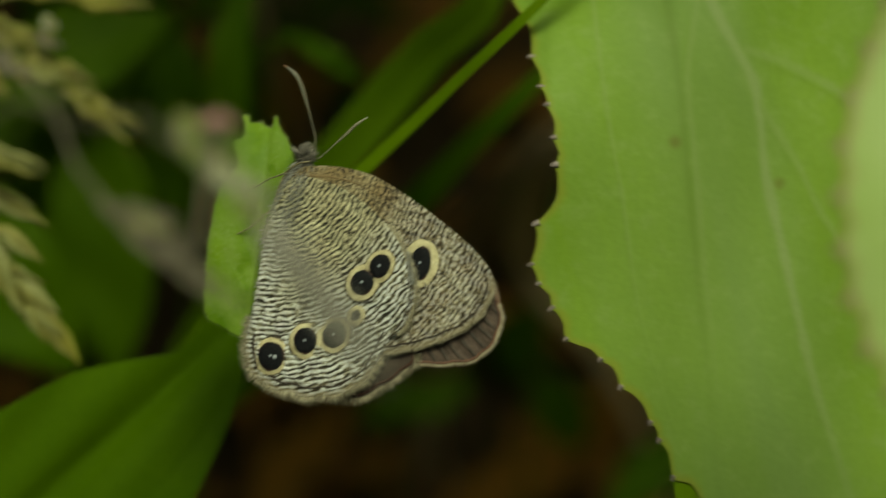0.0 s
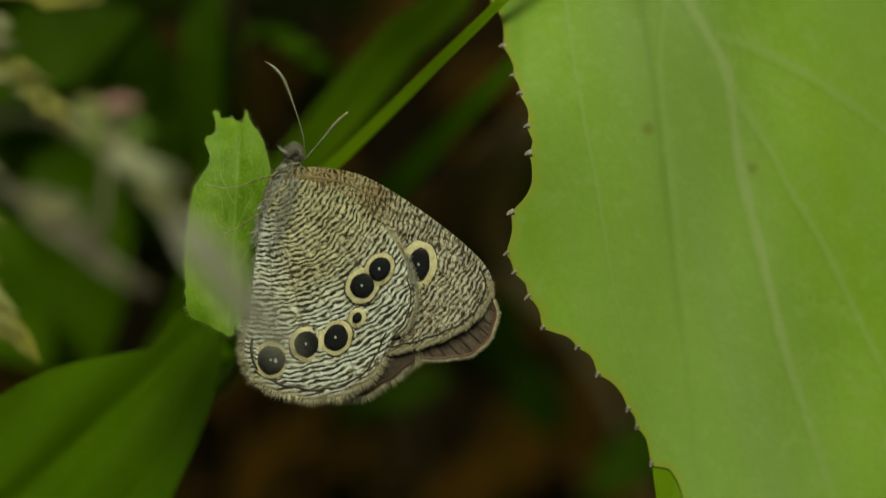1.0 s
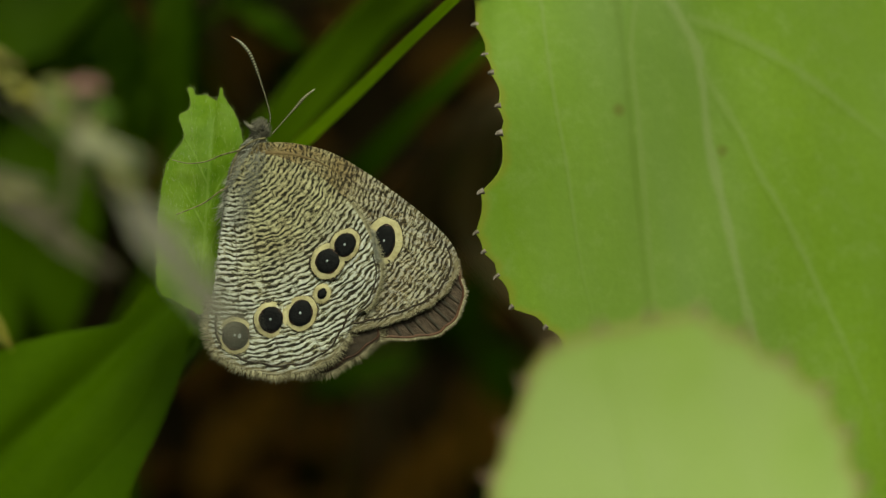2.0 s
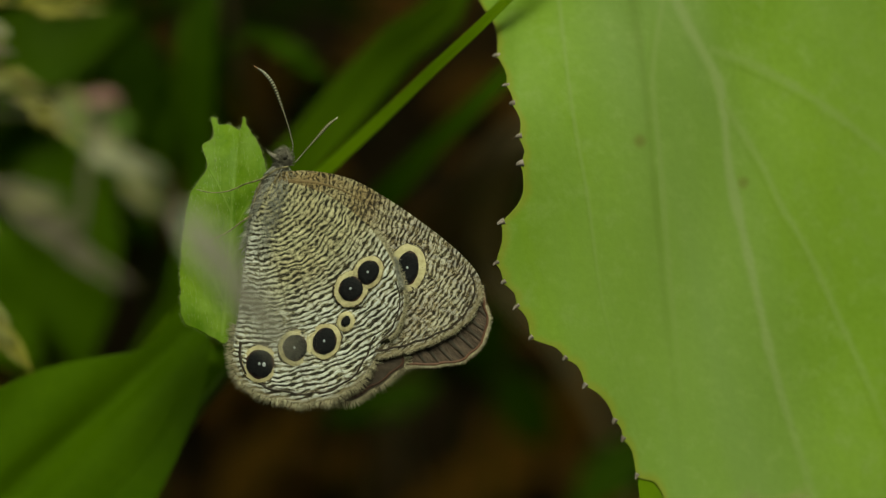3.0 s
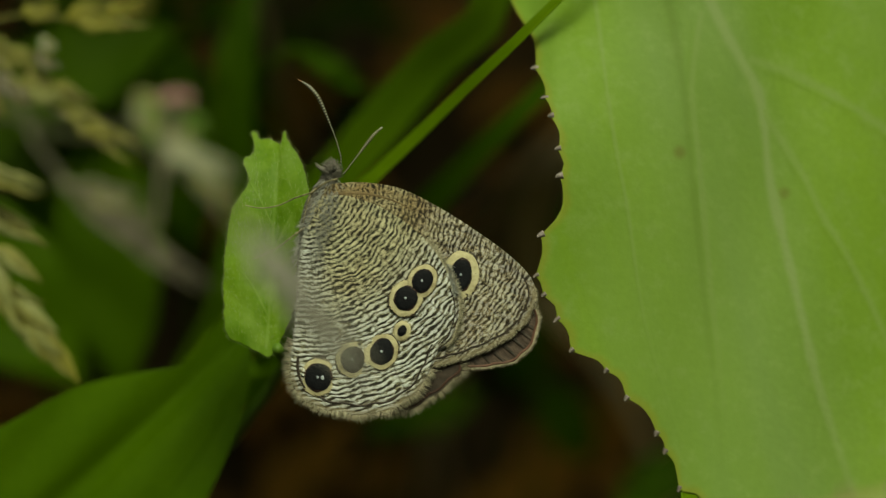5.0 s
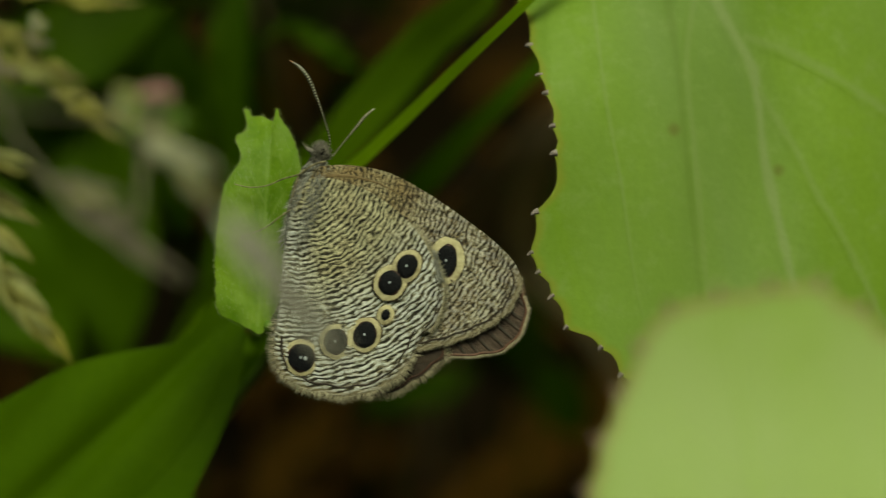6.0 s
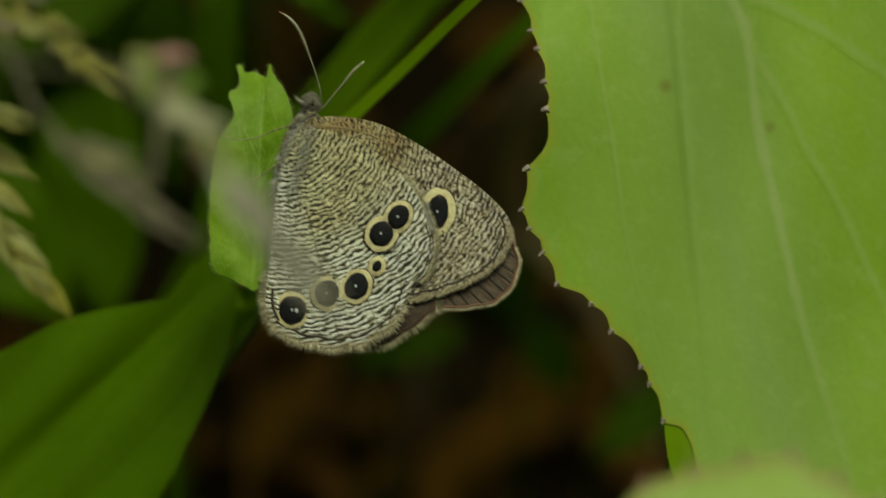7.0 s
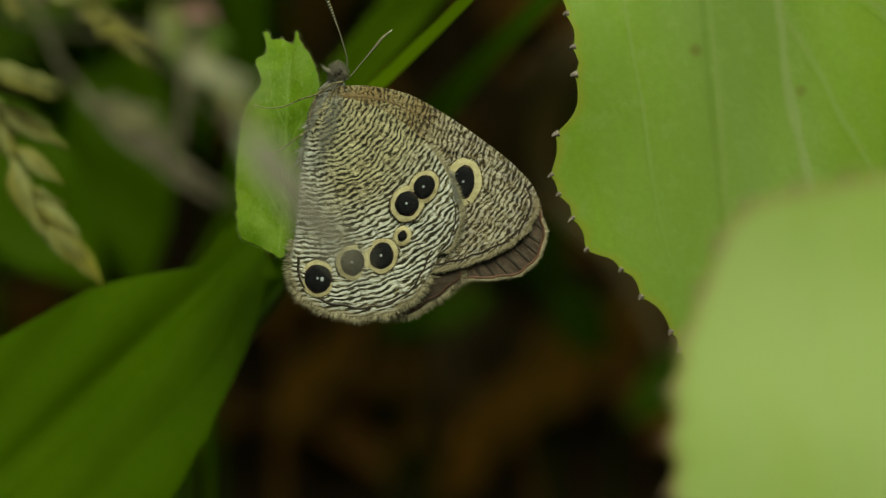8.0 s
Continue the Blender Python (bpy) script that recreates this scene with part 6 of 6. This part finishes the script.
    walk(perch_leaf, [
        (0.0, stand(-15.86, 13.19, 0.00, -2.4)), (0.1, stand(-15.61, 12.71, 0.00, -1.2)), (0.2, stand(-15.35, 12.77, 0.00, -0.2)),
        (0.3, stand(-15.14, 13.46, 0.00, -0.5)), (0.4, stand(-16.51, 13.10, 0.00, -0.8)), (0.5, stand(-15.64, 13.22, 0.00, -0.4)),
        (0.6, stand(-16.18, 14.18, 0.00, -0.4)), (0.7, stand(-16.03, 12.59, 0.00, -0.5)), (0.8, stand(-15.08, 12.62, 0.00, -0.3)),
        (1.0, stand(-16.05, 13.10, 0.00, 0.0)), (1.1, stand(-15.73, 12.89, 0.00, 0.0)), (1.2, stand(-16.17, 12.92, 0.00, 0.1)),
        (1.3, stand(-15.88, 12.97, 0.00, 0.1)), (1.4, stand(-15.50, 12.90, 0.00, -0.2)), (1.5, stand(-15.63, 13.07, 0.00, -0.5)),
        (1.6, stand(-15.66, 12.98, 0.00, -0.6)), (1.7, stand(-15.77, 12.89, 0.00, -0.6)), (2.8, stand(-15.17, 13.10, 0.00, -0.2)),
        (2.9, stand(-15.41, 12.67, 0.00, 0.1)), (3.0, stand(-15.56, 12.87, 0.00, 0.3)), (3.1, stand(-15.33, 12.95, 0.00, 0.0)),
        (3.2, stand(-15.38, 12.99, 0.00, -0.4)), (3.3, stand(-15.34, 12.80, 0.00, -0.3)), (3.4, stand(-15.55, 12.71, 0.00, -0.1)),
        (3.5, stand(-15.57, 13.02, 0.00, 0.0)), (3.6, stand(-15.37, 12.97, 0.00, 0.0)), (3.7, stand(-15.90, 12.87, 0.00, 0.0)),
        (3.8, stand(-15.67, 13.31, 0.00, -0.1)), (3.9, stand(-15.58, 12.87, 0.00, 0.1)), (4.0, stand(-15.60, 13.08, 0.00, 0.2)),
        (4.1, stand(-15.39, 12.92, 0.00, 0.6)), (4.2, stand(-15.77, 12.98, 0.00, 1.4)), (4.3, stand(-16.28, 12.50, 0.00, 2.2)),
        (4.4, stand(-14.53, 13.22, 0.00, 3.0)), (4.5, stand(-15.32, 13.50, 0.00, 3.6)), (4.6, stand(-15.83, 12.92, 0.00, 2.9)),
        (4.7, stand(-15.42, 12.91, 0.00, 2.2)), (5.8, stand(-15.77, 13.18, 0.00, -0.2)), (5.9, stand(-15.43, 13.03, 0.00, 0.1)),
        (6.0, stand(-15.62, 12.97, 0.00, 0.4)), (6.1, stand(-14.93, 12.69, 0.00, 0.0)), (6.2, stand(-15.19, 12.95, 0.00, -0.3)),
        (6.3, stand(-15.36, 12.85, 0.00, 0.3)), (6.4, stand(-15.68, 13.05, 0.00, 0.9)), (6.5, stand(-15.57, 13.00, 0.00, 1.1)),
        (6.6, stand(-14.59, 12.77, 0.00, 0.6)), (6.7, stand(-15.20, 12.67, 0.00, 0.1)), (6.8, stand(-15.34, 13.13, 0.00, -0.4)),
        (6.9, stand(-15.30, 12.78, 0.00, 0.1)), (7.0, stand(-15.40, 12.93, 0.00, 0.7)), (7.1, stand(-14.95, 12.64, 0.00, 0.4)),
        (7.2, stand(-15.39, 12.95, 0.00, 0.0)), (7.3, stand(-15.40, 12.90, 0.00, 0.1)), (7.4, stand(-15.85, 12.98, 0.00, 0.1)),
        (7.5, stand(-15.65, 13.00, 0.00, 1.0)), (7.6, stand(-15.97, 12.70, 0.00, 0.7)), (7.7, stand(-15.85, 12.64, 0.00, 0.4)),
        (7.8, stand(-15.71, 12.63, 0.00, 0.1)), (7.9, stand(-15.69, 12.69, 0.00, 0.2)), (8.0, stand(-15.55, 12.91, 0.00, 0.3)),
    ])
    walk(swaying_leaf, [
        (0.0, stand(28.20, 19.60, 38.00, 0.0)), (0.1, stand(30.41, 14.75, 38.00, 0.0)), (0.2, stand(35.03, 5.60, 38.00, 0.0)),
        (0.4, stand(31.20, -12.81, 38.00, 0.0)), (0.5, stand(27.09, -14.49, 38.00, 2.0)), (0.6, stand(31.30, -12.22, 38.00, 0.0)),
        (0.7, stand(28.24, -9.49, 38.00, 3.0)), (0.8, stand(28.06, -0.46, 38.00, 3.0)), (0.9, stand(28.18, -6.77, 38.00, 3.0)),
        (1.0, stand(32.23, -8.95, 38.00, 2.0)), (1.1, stand(22.90, -15.55, 38.00, 0.0)), (1.2, stand(13.60, -11.91, 38.00, -2.0)),
        (1.3, stand(10.84, -0.29, 38.00, -3.0)), (1.4, stand(8.72, -3.60, 38.00, -2.0)), (1.5, stand(8.98, -14.34, 38.00, 2.0)),
        (1.6, stand(13.87, -16.42, 38.00, 2.0)), (1.7, stand(6.32, -12.80, 38.00, 4.0)), (2.0, stand(8.60, -7.00, 38.00, 1.0)), (2.4, stand(10.20, -9.50, 38.00, 1.0)), (2.8, stand(11.44, -2.62, 38.00, -4.0)),
        (2.9, stand(13.49, -11.98, 38.00, -2.0)), (3.0, stand(13.69, -16.87, 38.00, 0.0)), (3.1, stand(14.96, -9.83, 38.00, 0.0)),
        (3.2, stand(14.48, -0.03, 38.00, 1.0)), (3.3, stand(9.09, -2.94, 38.00, 2.0)), (3.4, stand(5.16, -7.83, 38.00, 3.0)),
        (3.5, stand(10.43, -14.66, 38.00, 3.0)), (3.6, stand(11.68, -12.41, 38.00, 3.0)), (3.7, stand(12.10, -3.89, 38.00, 1.0)),
        (3.8, stand(12.45, 4.60, 38.00, -1.0)), (3.9, stand(13.15, -4.09, 38.00, 0.0)), (4.0, stand(13.31, -11.10, 38.00, 4.0)),
        (4.2, stand(15.50, -18.91, 38.00, 4.0)), (4.4, stand(15.79, -16.13, 38.00, 4.0)), (4.5, stand(14.66, -11.53, 38.00, 5.0)),
        (4.7, stand(17.88, -15.86, 38.00, 4.0)), (5.8, stand(13.04, -15.84, 38.00, 3.0)), (5.9, stand(13.92, -8.59, 38.00, 0.0)),
        (6.0, stand(12.50, -3.34, 38.00, -2.0)), (6.1, stand(14.70, -9.29, 38.00, 0.0)), (6.2, stand(15.48, -13.64, 38.00, 3.0)),
        (6.3, stand(13.03, -18.12, 38.00, 3.0)), (6.4, stand(9.65, -14.24, 38.00, 0.0)), (6.5, stand(12.55, -4.16, 38.00, -3.0)),
        (6.6, stand(16.63, 3.93, 38.00, -4.0)), (6.7, stand(18.77, -0.98, 38.00, 0.0)), (6.8, stand(20.46, -5.60, 38.00, 2.0)),
        (6.9, stand(10.90, -13.75, 38.00, 2.0)), (7.0, stand(11.58, -17.44, 38.00, 0.0)), (7.1, stand(8.90, -11.50, 38.00, -2.0)),
        (7.2, stand(21.10, 3.00, 38.00, -4.0)), (7.3, stand(29.60, 8.60, 38.00, -4.0)), (7.4, stand(25.20, 3.20, 38.00, -3.0)),
        (7.5, stand(12.90, -11.60, 38.00, 2.0)), (7.6, stand(16.15, -17.61, 38.00, 2.0)), (7.7, stand(10.75, -17.74, 38.00, 2.0)),
        (7.8, stand(9.35, -11.87, 38.00, 2.0)), (7.9, stand(12.57, -7.14, 38.00, 1.0)), (8.0, stand(16.14, -1.76, 38.00, 0.0)),
    ])
    walk(flower_stalk, [
        (0.0, stand(-14.63, 9.06, 44.00, 0.0)), (0.1, stand(-13.88, 11.33, 44.00, 0.0)), (0.2, stand(-16.43, 12.01, 44.00, 0.0)),
        (0.3, stand(-11.00, 17.68, 44.00, 0.0)), (0.4, stand(-14.09, 13.00, 44.00, 0.0)), (0.5, stand(-14.95, 12.41, 44.00, 0.0)),
        (0.6, stand(-15.90, 11.49, 44.00, 0.0)), (0.7, stand(-15.66, 11.31, 44.00, 0.0)), (0.8, stand(-19.28, 10.02, 44.00, 0.0)),
        (0.9, stand(-12.94, 10.14, 44.00, 0.0)), (1.0, stand(-18.85, 9.76, 44.00, 0.0)), (1.1, stand(-16.34, 8.32, 44.00, 0.0)),
        (1.2, stand(-18.60, 9.57, 44.00, 0.0)), (1.3, stand(-16.97, 9.10, 44.00, 0.0)), (1.4, stand(-17.35, 10.02, 44.00, 0.0)),
        (1.5, stand(-17.81, 9.16, 44.00, 0.0)), (1.7, stand(-19.28, 8.97, 44.00, 0.0)), (2.8, stand(-17.91, 10.63, 44.00, 0.0)),
        (2.9, stand(-20.77, 9.44, 44.00, 0.0)), (3.0, stand(-19.41, 10.18, 44.00, 0.0)), (3.1, stand(-18.55, 9.68, 44.00, 0.0)),
        (3.2, stand(-19.00, 10.12, 44.00, 0.0)), (3.3, stand(-19.52, 9.69, 44.00, 0.0)), (3.4, stand(-20.05, 10.18, 44.00, 0.0)),
        (3.5, stand(-19.65, 10.47, 44.00, 0.0)), (3.6, stand(-18.76, 10.09, 44.00, 0.0)), (3.7, stand(-19.11, 9.97, 44.00, 0.0)),
        (3.8, stand(-19.61, 10.79, 44.00, 0.0)), (3.9, stand(-19.07, 10.21, 44.00, 0.0)), (4.0, stand(-18.90, 10.99, 44.00, 0.0)),
        (4.1, stand(-18.53, 10.78, 44.00, 0.0)), (4.2, stand(-17.30, 10.42, 44.00, 0.0)), (4.3, stand(-17.27, 12.37, 44.00, 0.0)),
        (4.4, stand(-15.27, 12.37, 44.00, 0.0)), (4.5, stand(-17.03, 13.54, 44.00, 0.0)), (4.6, stand(-14.13, 11.87, 44.00, 0.0)),
        (4.7, stand(-17.11, 11.21, 44.00, 0.0)), (5.8, stand(-17.60, 11.24, 44.00, 0.0)), (5.9, stand(-17.57, 10.39, 44.00, 0.0)),
        (6.0, stand(-18.16, 10.16, 44.00, 0.0)), (6.1, stand(-18.52, 10.21, 44.00, 0.0)), (6.2, stand(-16.30, 11.16, 44.00, 0.0)),
        (6.3, stand(-16.82, 10.07, 44.00, 0.0)), (6.4, stand(-16.78, 10.98, 44.00, 0.0)), (6.5, stand(-17.24, 9.33, 44.00, 0.0)),
        (6.6, stand(-18.62, 9.35, 44.00, 0.0)), (6.7, stand(-16.91, 10.37, 44.00, 0.0)), (6.8, stand(-17.33, 8.91, 44.00, 0.0)),
        (6.9, stand(-16.82, 9.82, 44.00, 0.0)), (7.0, stand(-16.65, 9.67, 44.00, 0.0)), (7.1, stand(-17.99, 9.06, 44.00, 0.0)),
        (7.2, stand(-17.85, 9.69, 44.00, 0.0)), (7.3, stand(-15.82, 9.71, 44.00, 0.0)), (7.4, stand(-17.33, 10.79, 44.00, 0.0)),
        (7.5, stand(-17.33, 11.18, 44.00, 0.0)), (7.6, stand(-16.98, 10.16, 44.00, 0.0)), (7.7, stand(-16.33, 9.63, 44.00, 0.0)),
        (7.8, stand(-18.71, 8.98, 44.00, 0.0)), (7.9, stand(-16.08, 8.70, 44.00, 0.0)), (8.0, stand(-16.83, 10.26, 44.00, 0.0)),
    ])
    walk(grass_spike, [
        (0.0, stand(-3.28, -4.83, 56.00)), (0.1, stand(-1.17, -3.51, 56.00)), (0.2, stand(-0.71, -2.99, 56.00)), (0.3, stand(3.73, 0.03, 56.00)),
        (0.4, stand(-0.68, -2.93, 56.00)), (0.5, stand(-2.67, -3.68, 56.00)), (0.6, stand(-3.43, -4.09, 56.00)), (0.7, stand(-2.70, -4.02, 56.00)),
        (0.8, stand(-5.70, -4.72, 56.00)), (0.9, stand(-1.92, -4.50, 56.00)), (1.0, stand(-6.56, -4.81, 56.00)), (1.1, stand(-4.52, -5.37, 56.00)),
        (1.2, stand(-6.56, -4.79, 56.00)), (1.3, stand(-5.65, -4.95, 56.00)), (1.4, stand(-6.96, -4.56, 56.00)), (1.5, stand(-5.90, -4.77, 56.00)),
        (1.7, stand(-7.69, -5.46, 56.00)), (2.8, stand(-5.51, -4.56, 56.00)), (2.9, stand(-7.20, -5.00, 56.00)), (3.0, stand(-5.77, -4.36, 56.00)),
        (3.1, stand(-5.34, -4.70, 56.00)), (3.2, stand(-5.16, -4.52, 56.00)), (3.3, stand(-7.12, -5.02, 56.00)), (3.4, stand(-5.88, -4.69, 56.00)),
        (3.5, stand(-6.47, -4.72, 56.00)), (3.6, stand(-5.21, -4.85, 56.00)), (3.7, stand(-5.96, -5.02, 56.00)), (3.8, stand(-5.69, -4.58, 56.00)),
        (3.9, stand(-5.30, -4.89, 56.00)), (4.0, stand(-5.89, -4.62, 56.00)), (4.1, stand(-4.66, -4.72, 56.00)), (4.2, stand(-4.39, -5.06, 56.00)),
        (4.3, stand(-4.03, -4.16, 56.00)), (4.4, stand(-2.68, -4.24, 56.00)), (4.5, stand(-3.22, -3.73, 56.00)), (4.6, stand(-1.86, -4.53, 56.00)),
        (4.7, stand(-3.45, -4.83, 56.00)), (5.8, stand(-4.74, -4.45, 56.00)), (5.9, stand(-4.83, -4.84, 56.00)), (6.0, stand(-5.22, -4.92, 56.00)),
        (6.1, stand(-5.47, -4.86, 56.00)), (6.2, stand(-4.43, -4.34, 56.00)), (6.3, stand(-4.76, -4.84, 56.00)), (6.4, stand(-4.81, -4.35, 56.00)),
        (6.5, stand(-5.11, -5.13, 56.00)), (6.6, stand(-5.84, -5.10, 56.00)), (6.7, stand(-5.02, -4.58, 56.00)), (6.8, stand(-5.27, -5.30, 56.00)),
        (6.9, stand(-5.06, -4.83, 56.00)), (7.0, stand(-5.01, -4.89, 56.00)), (7.1, stand(-4.54, -5.17, 56.00)), (7.2, stand(-4.92, -5.03, 56.00)),
        (7.3, stand(-3.06, -5.04, 56.00)), (7.4, stand(-3.78, -4.62, 56.00)), (7.5, stand(-7.13, -4.94, 56.00)), (7.6, stand(-4.63, -5.05, 56.00)),
        (7.7, stand(-3.37, -5.08, 56.00)), (7.8, stand(-6.83, -5.54, 56.00)), (7.9, stand(-3.69, -5.34, 56.00)), (8.0, stand(-5.24, -4.57, 56.00)),
    ])
    walk(grass_panicle, [
        (0.0, stand(-28.54, -6.89, 20.00, 0.0)), (0.1, stand(-28.32, -6.99, 20.00, 0.0)), (0.2, stand(-28.19, -6.05, 20.00, 0.0)),
        (0.3, stand(-24.43, -1.26, 20.00, 0.0)), (0.4, stand(-27.87, -6.24, 20.00, 0.0)), (0.5, stand(-28.98, -5.92, 20.00, 0.0)),
        (0.6, stand(-29.54, -5.94, 20.00, 0.0)), (0.7, stand(-28.85, -6.46, 20.00, 0.0)), (0.8, stand(-29.57, -6.27, 20.00, 0.0)),
        (0.9, stand(-28.67, -6.88, 20.00, 0.0)), (1.0, stand(-29.69, -7.09, 20.00, 0.0)), (1.3, stand(-29.20, -7.53, 20.00, 0.0)),
        (1.5, stand(-28.68, -7.74, 20.00, 0.0)), (1.7, stand(-29.29, -8.26, 20.00, 0.0)), (2.8, stand(-29.27, -6.93, 20.00, 0.0)),
        (3.0, stand(-29.33, -7.71, 20.00, 0.0)), (3.2, stand(-29.47, -7.30, 20.00, 0.0)), (3.3, stand(-30.00, -7.74, 20.00, 0.0)),
        (3.4, stand(-30.07, -8.07, 20.00, 0.0)), (3.5, stand(-29.45, -8.02, 20.00, 0.0)), (3.6, stand(-29.77, -6.81, 20.00, 0.0)),
        (3.8, stand(-29.85, -6.84, 20.00, 0.0)), (3.9, stand(-29.70, -7.05, 20.00, 0.0)), (4.0, stand(-29.63, -7.08, 20.00, 0.0)),
        (4.1, stand(-29.00, -6.49, 20.00, 0.0)), (4.2, stand(-28.69, -6.78, 20.00, 0.0)), (4.3, stand(-28.83, -6.23, 20.00, 0.0)),
        (4.4, stand(-27.94, -6.02, 20.00, 0.0)), (4.5, stand(-28.02, -6.19, 20.00, 0.0)), (4.6, stand(-28.20, -6.51, 20.00, 0.0)),
        (4.7, stand(-29.04, -7.40, 20.00, 0.0)), (5.8, stand(-28.87, -6.83, 20.00, 0.0)), (5.9, stand(-28.54, -6.55, 20.00, 0.0)),
        (6.0, stand(-29.19, -7.50, 20.00, 0.0)), (6.1, stand(-29.26, -6.71, 20.00, 0.0)), (6.2, stand(-28.25, -6.57, 20.00, 0.0)),
        (6.3, stand(-28.55, -7.03, 20.00, 0.0)), (6.4, stand(-28.48, -7.03, 20.00, 0.0)), (6.5, stand(-28.52, -8.09, 20.00, 0.0)),
        (6.6, stand(-28.62, -6.84, 20.00, 0.0)), (6.7, stand(-28.75, -6.28, 20.00, 0.0)), (6.8, stand(-29.00, -7.50, 20.00, 0.0)),
        (6.9, stand(-29.23, -7.01, 20.00, 0.0)), (7.0, stand(-28.51, -7.51, 20.00, 0.0)), (7.1, stand(-29.14, -6.99, 20.00, 0.0)),
        (7.2, stand(-29.25, -7.42, 20.00, 0.0)), (7.3, stand(-28.41, -7.44, 20.00, 0.0)), (7.4, stand(-28.38, -7.04, 20.00, 0.0)),
        (7.5, stand(-29.07, -7.76, 20.00, 0.0)), (7.6, stand(-29.36, -7.41, 20.00, 0.0)), (7.7, stand(-29.34, -7.59, 20.00, 0.0)),
        (7.8, stand(-29.55, -7.95, 20.00, 0.0)), (7.9, stand(-28.78, -8.55, 20.00, 0.0)), (8.0, stand(-28.55, -7.40, 20.00, 0.0)),
    ])
    walk(far_forewing, [
        (0.0, pose(0.00000, 0.00000, 0)), (0.2, pose(0.00000, 0.00000, 0)), (0.5, pose(-0.00055, 0.00035, 0)), (0.7, pose(-0.00035, 0.00025, 0)),
        (1.0, pose(-0.00020, 0.00015, 0)), (1.5, pose(0.00000, 0.00000, 0)), (3.5, pose(0.00000, 0.00000, 0)), (4.0, pose(-0.00010, 0.00010, 0)),
        (4.2, pose(-0.00050, 0.00040, 0)), (4.5, pose(-0.00065, 0.00050, 0)), (4.7, pose(-0.00060, 0.00045, 0)), (5.8, pose(-0.00010, 0.00010, 0)),
        (6.5, pose(-0.00005, 0.00000, 0)), (8.0, pose(0.00000, 0.00000, 0)),
    ])


motions()
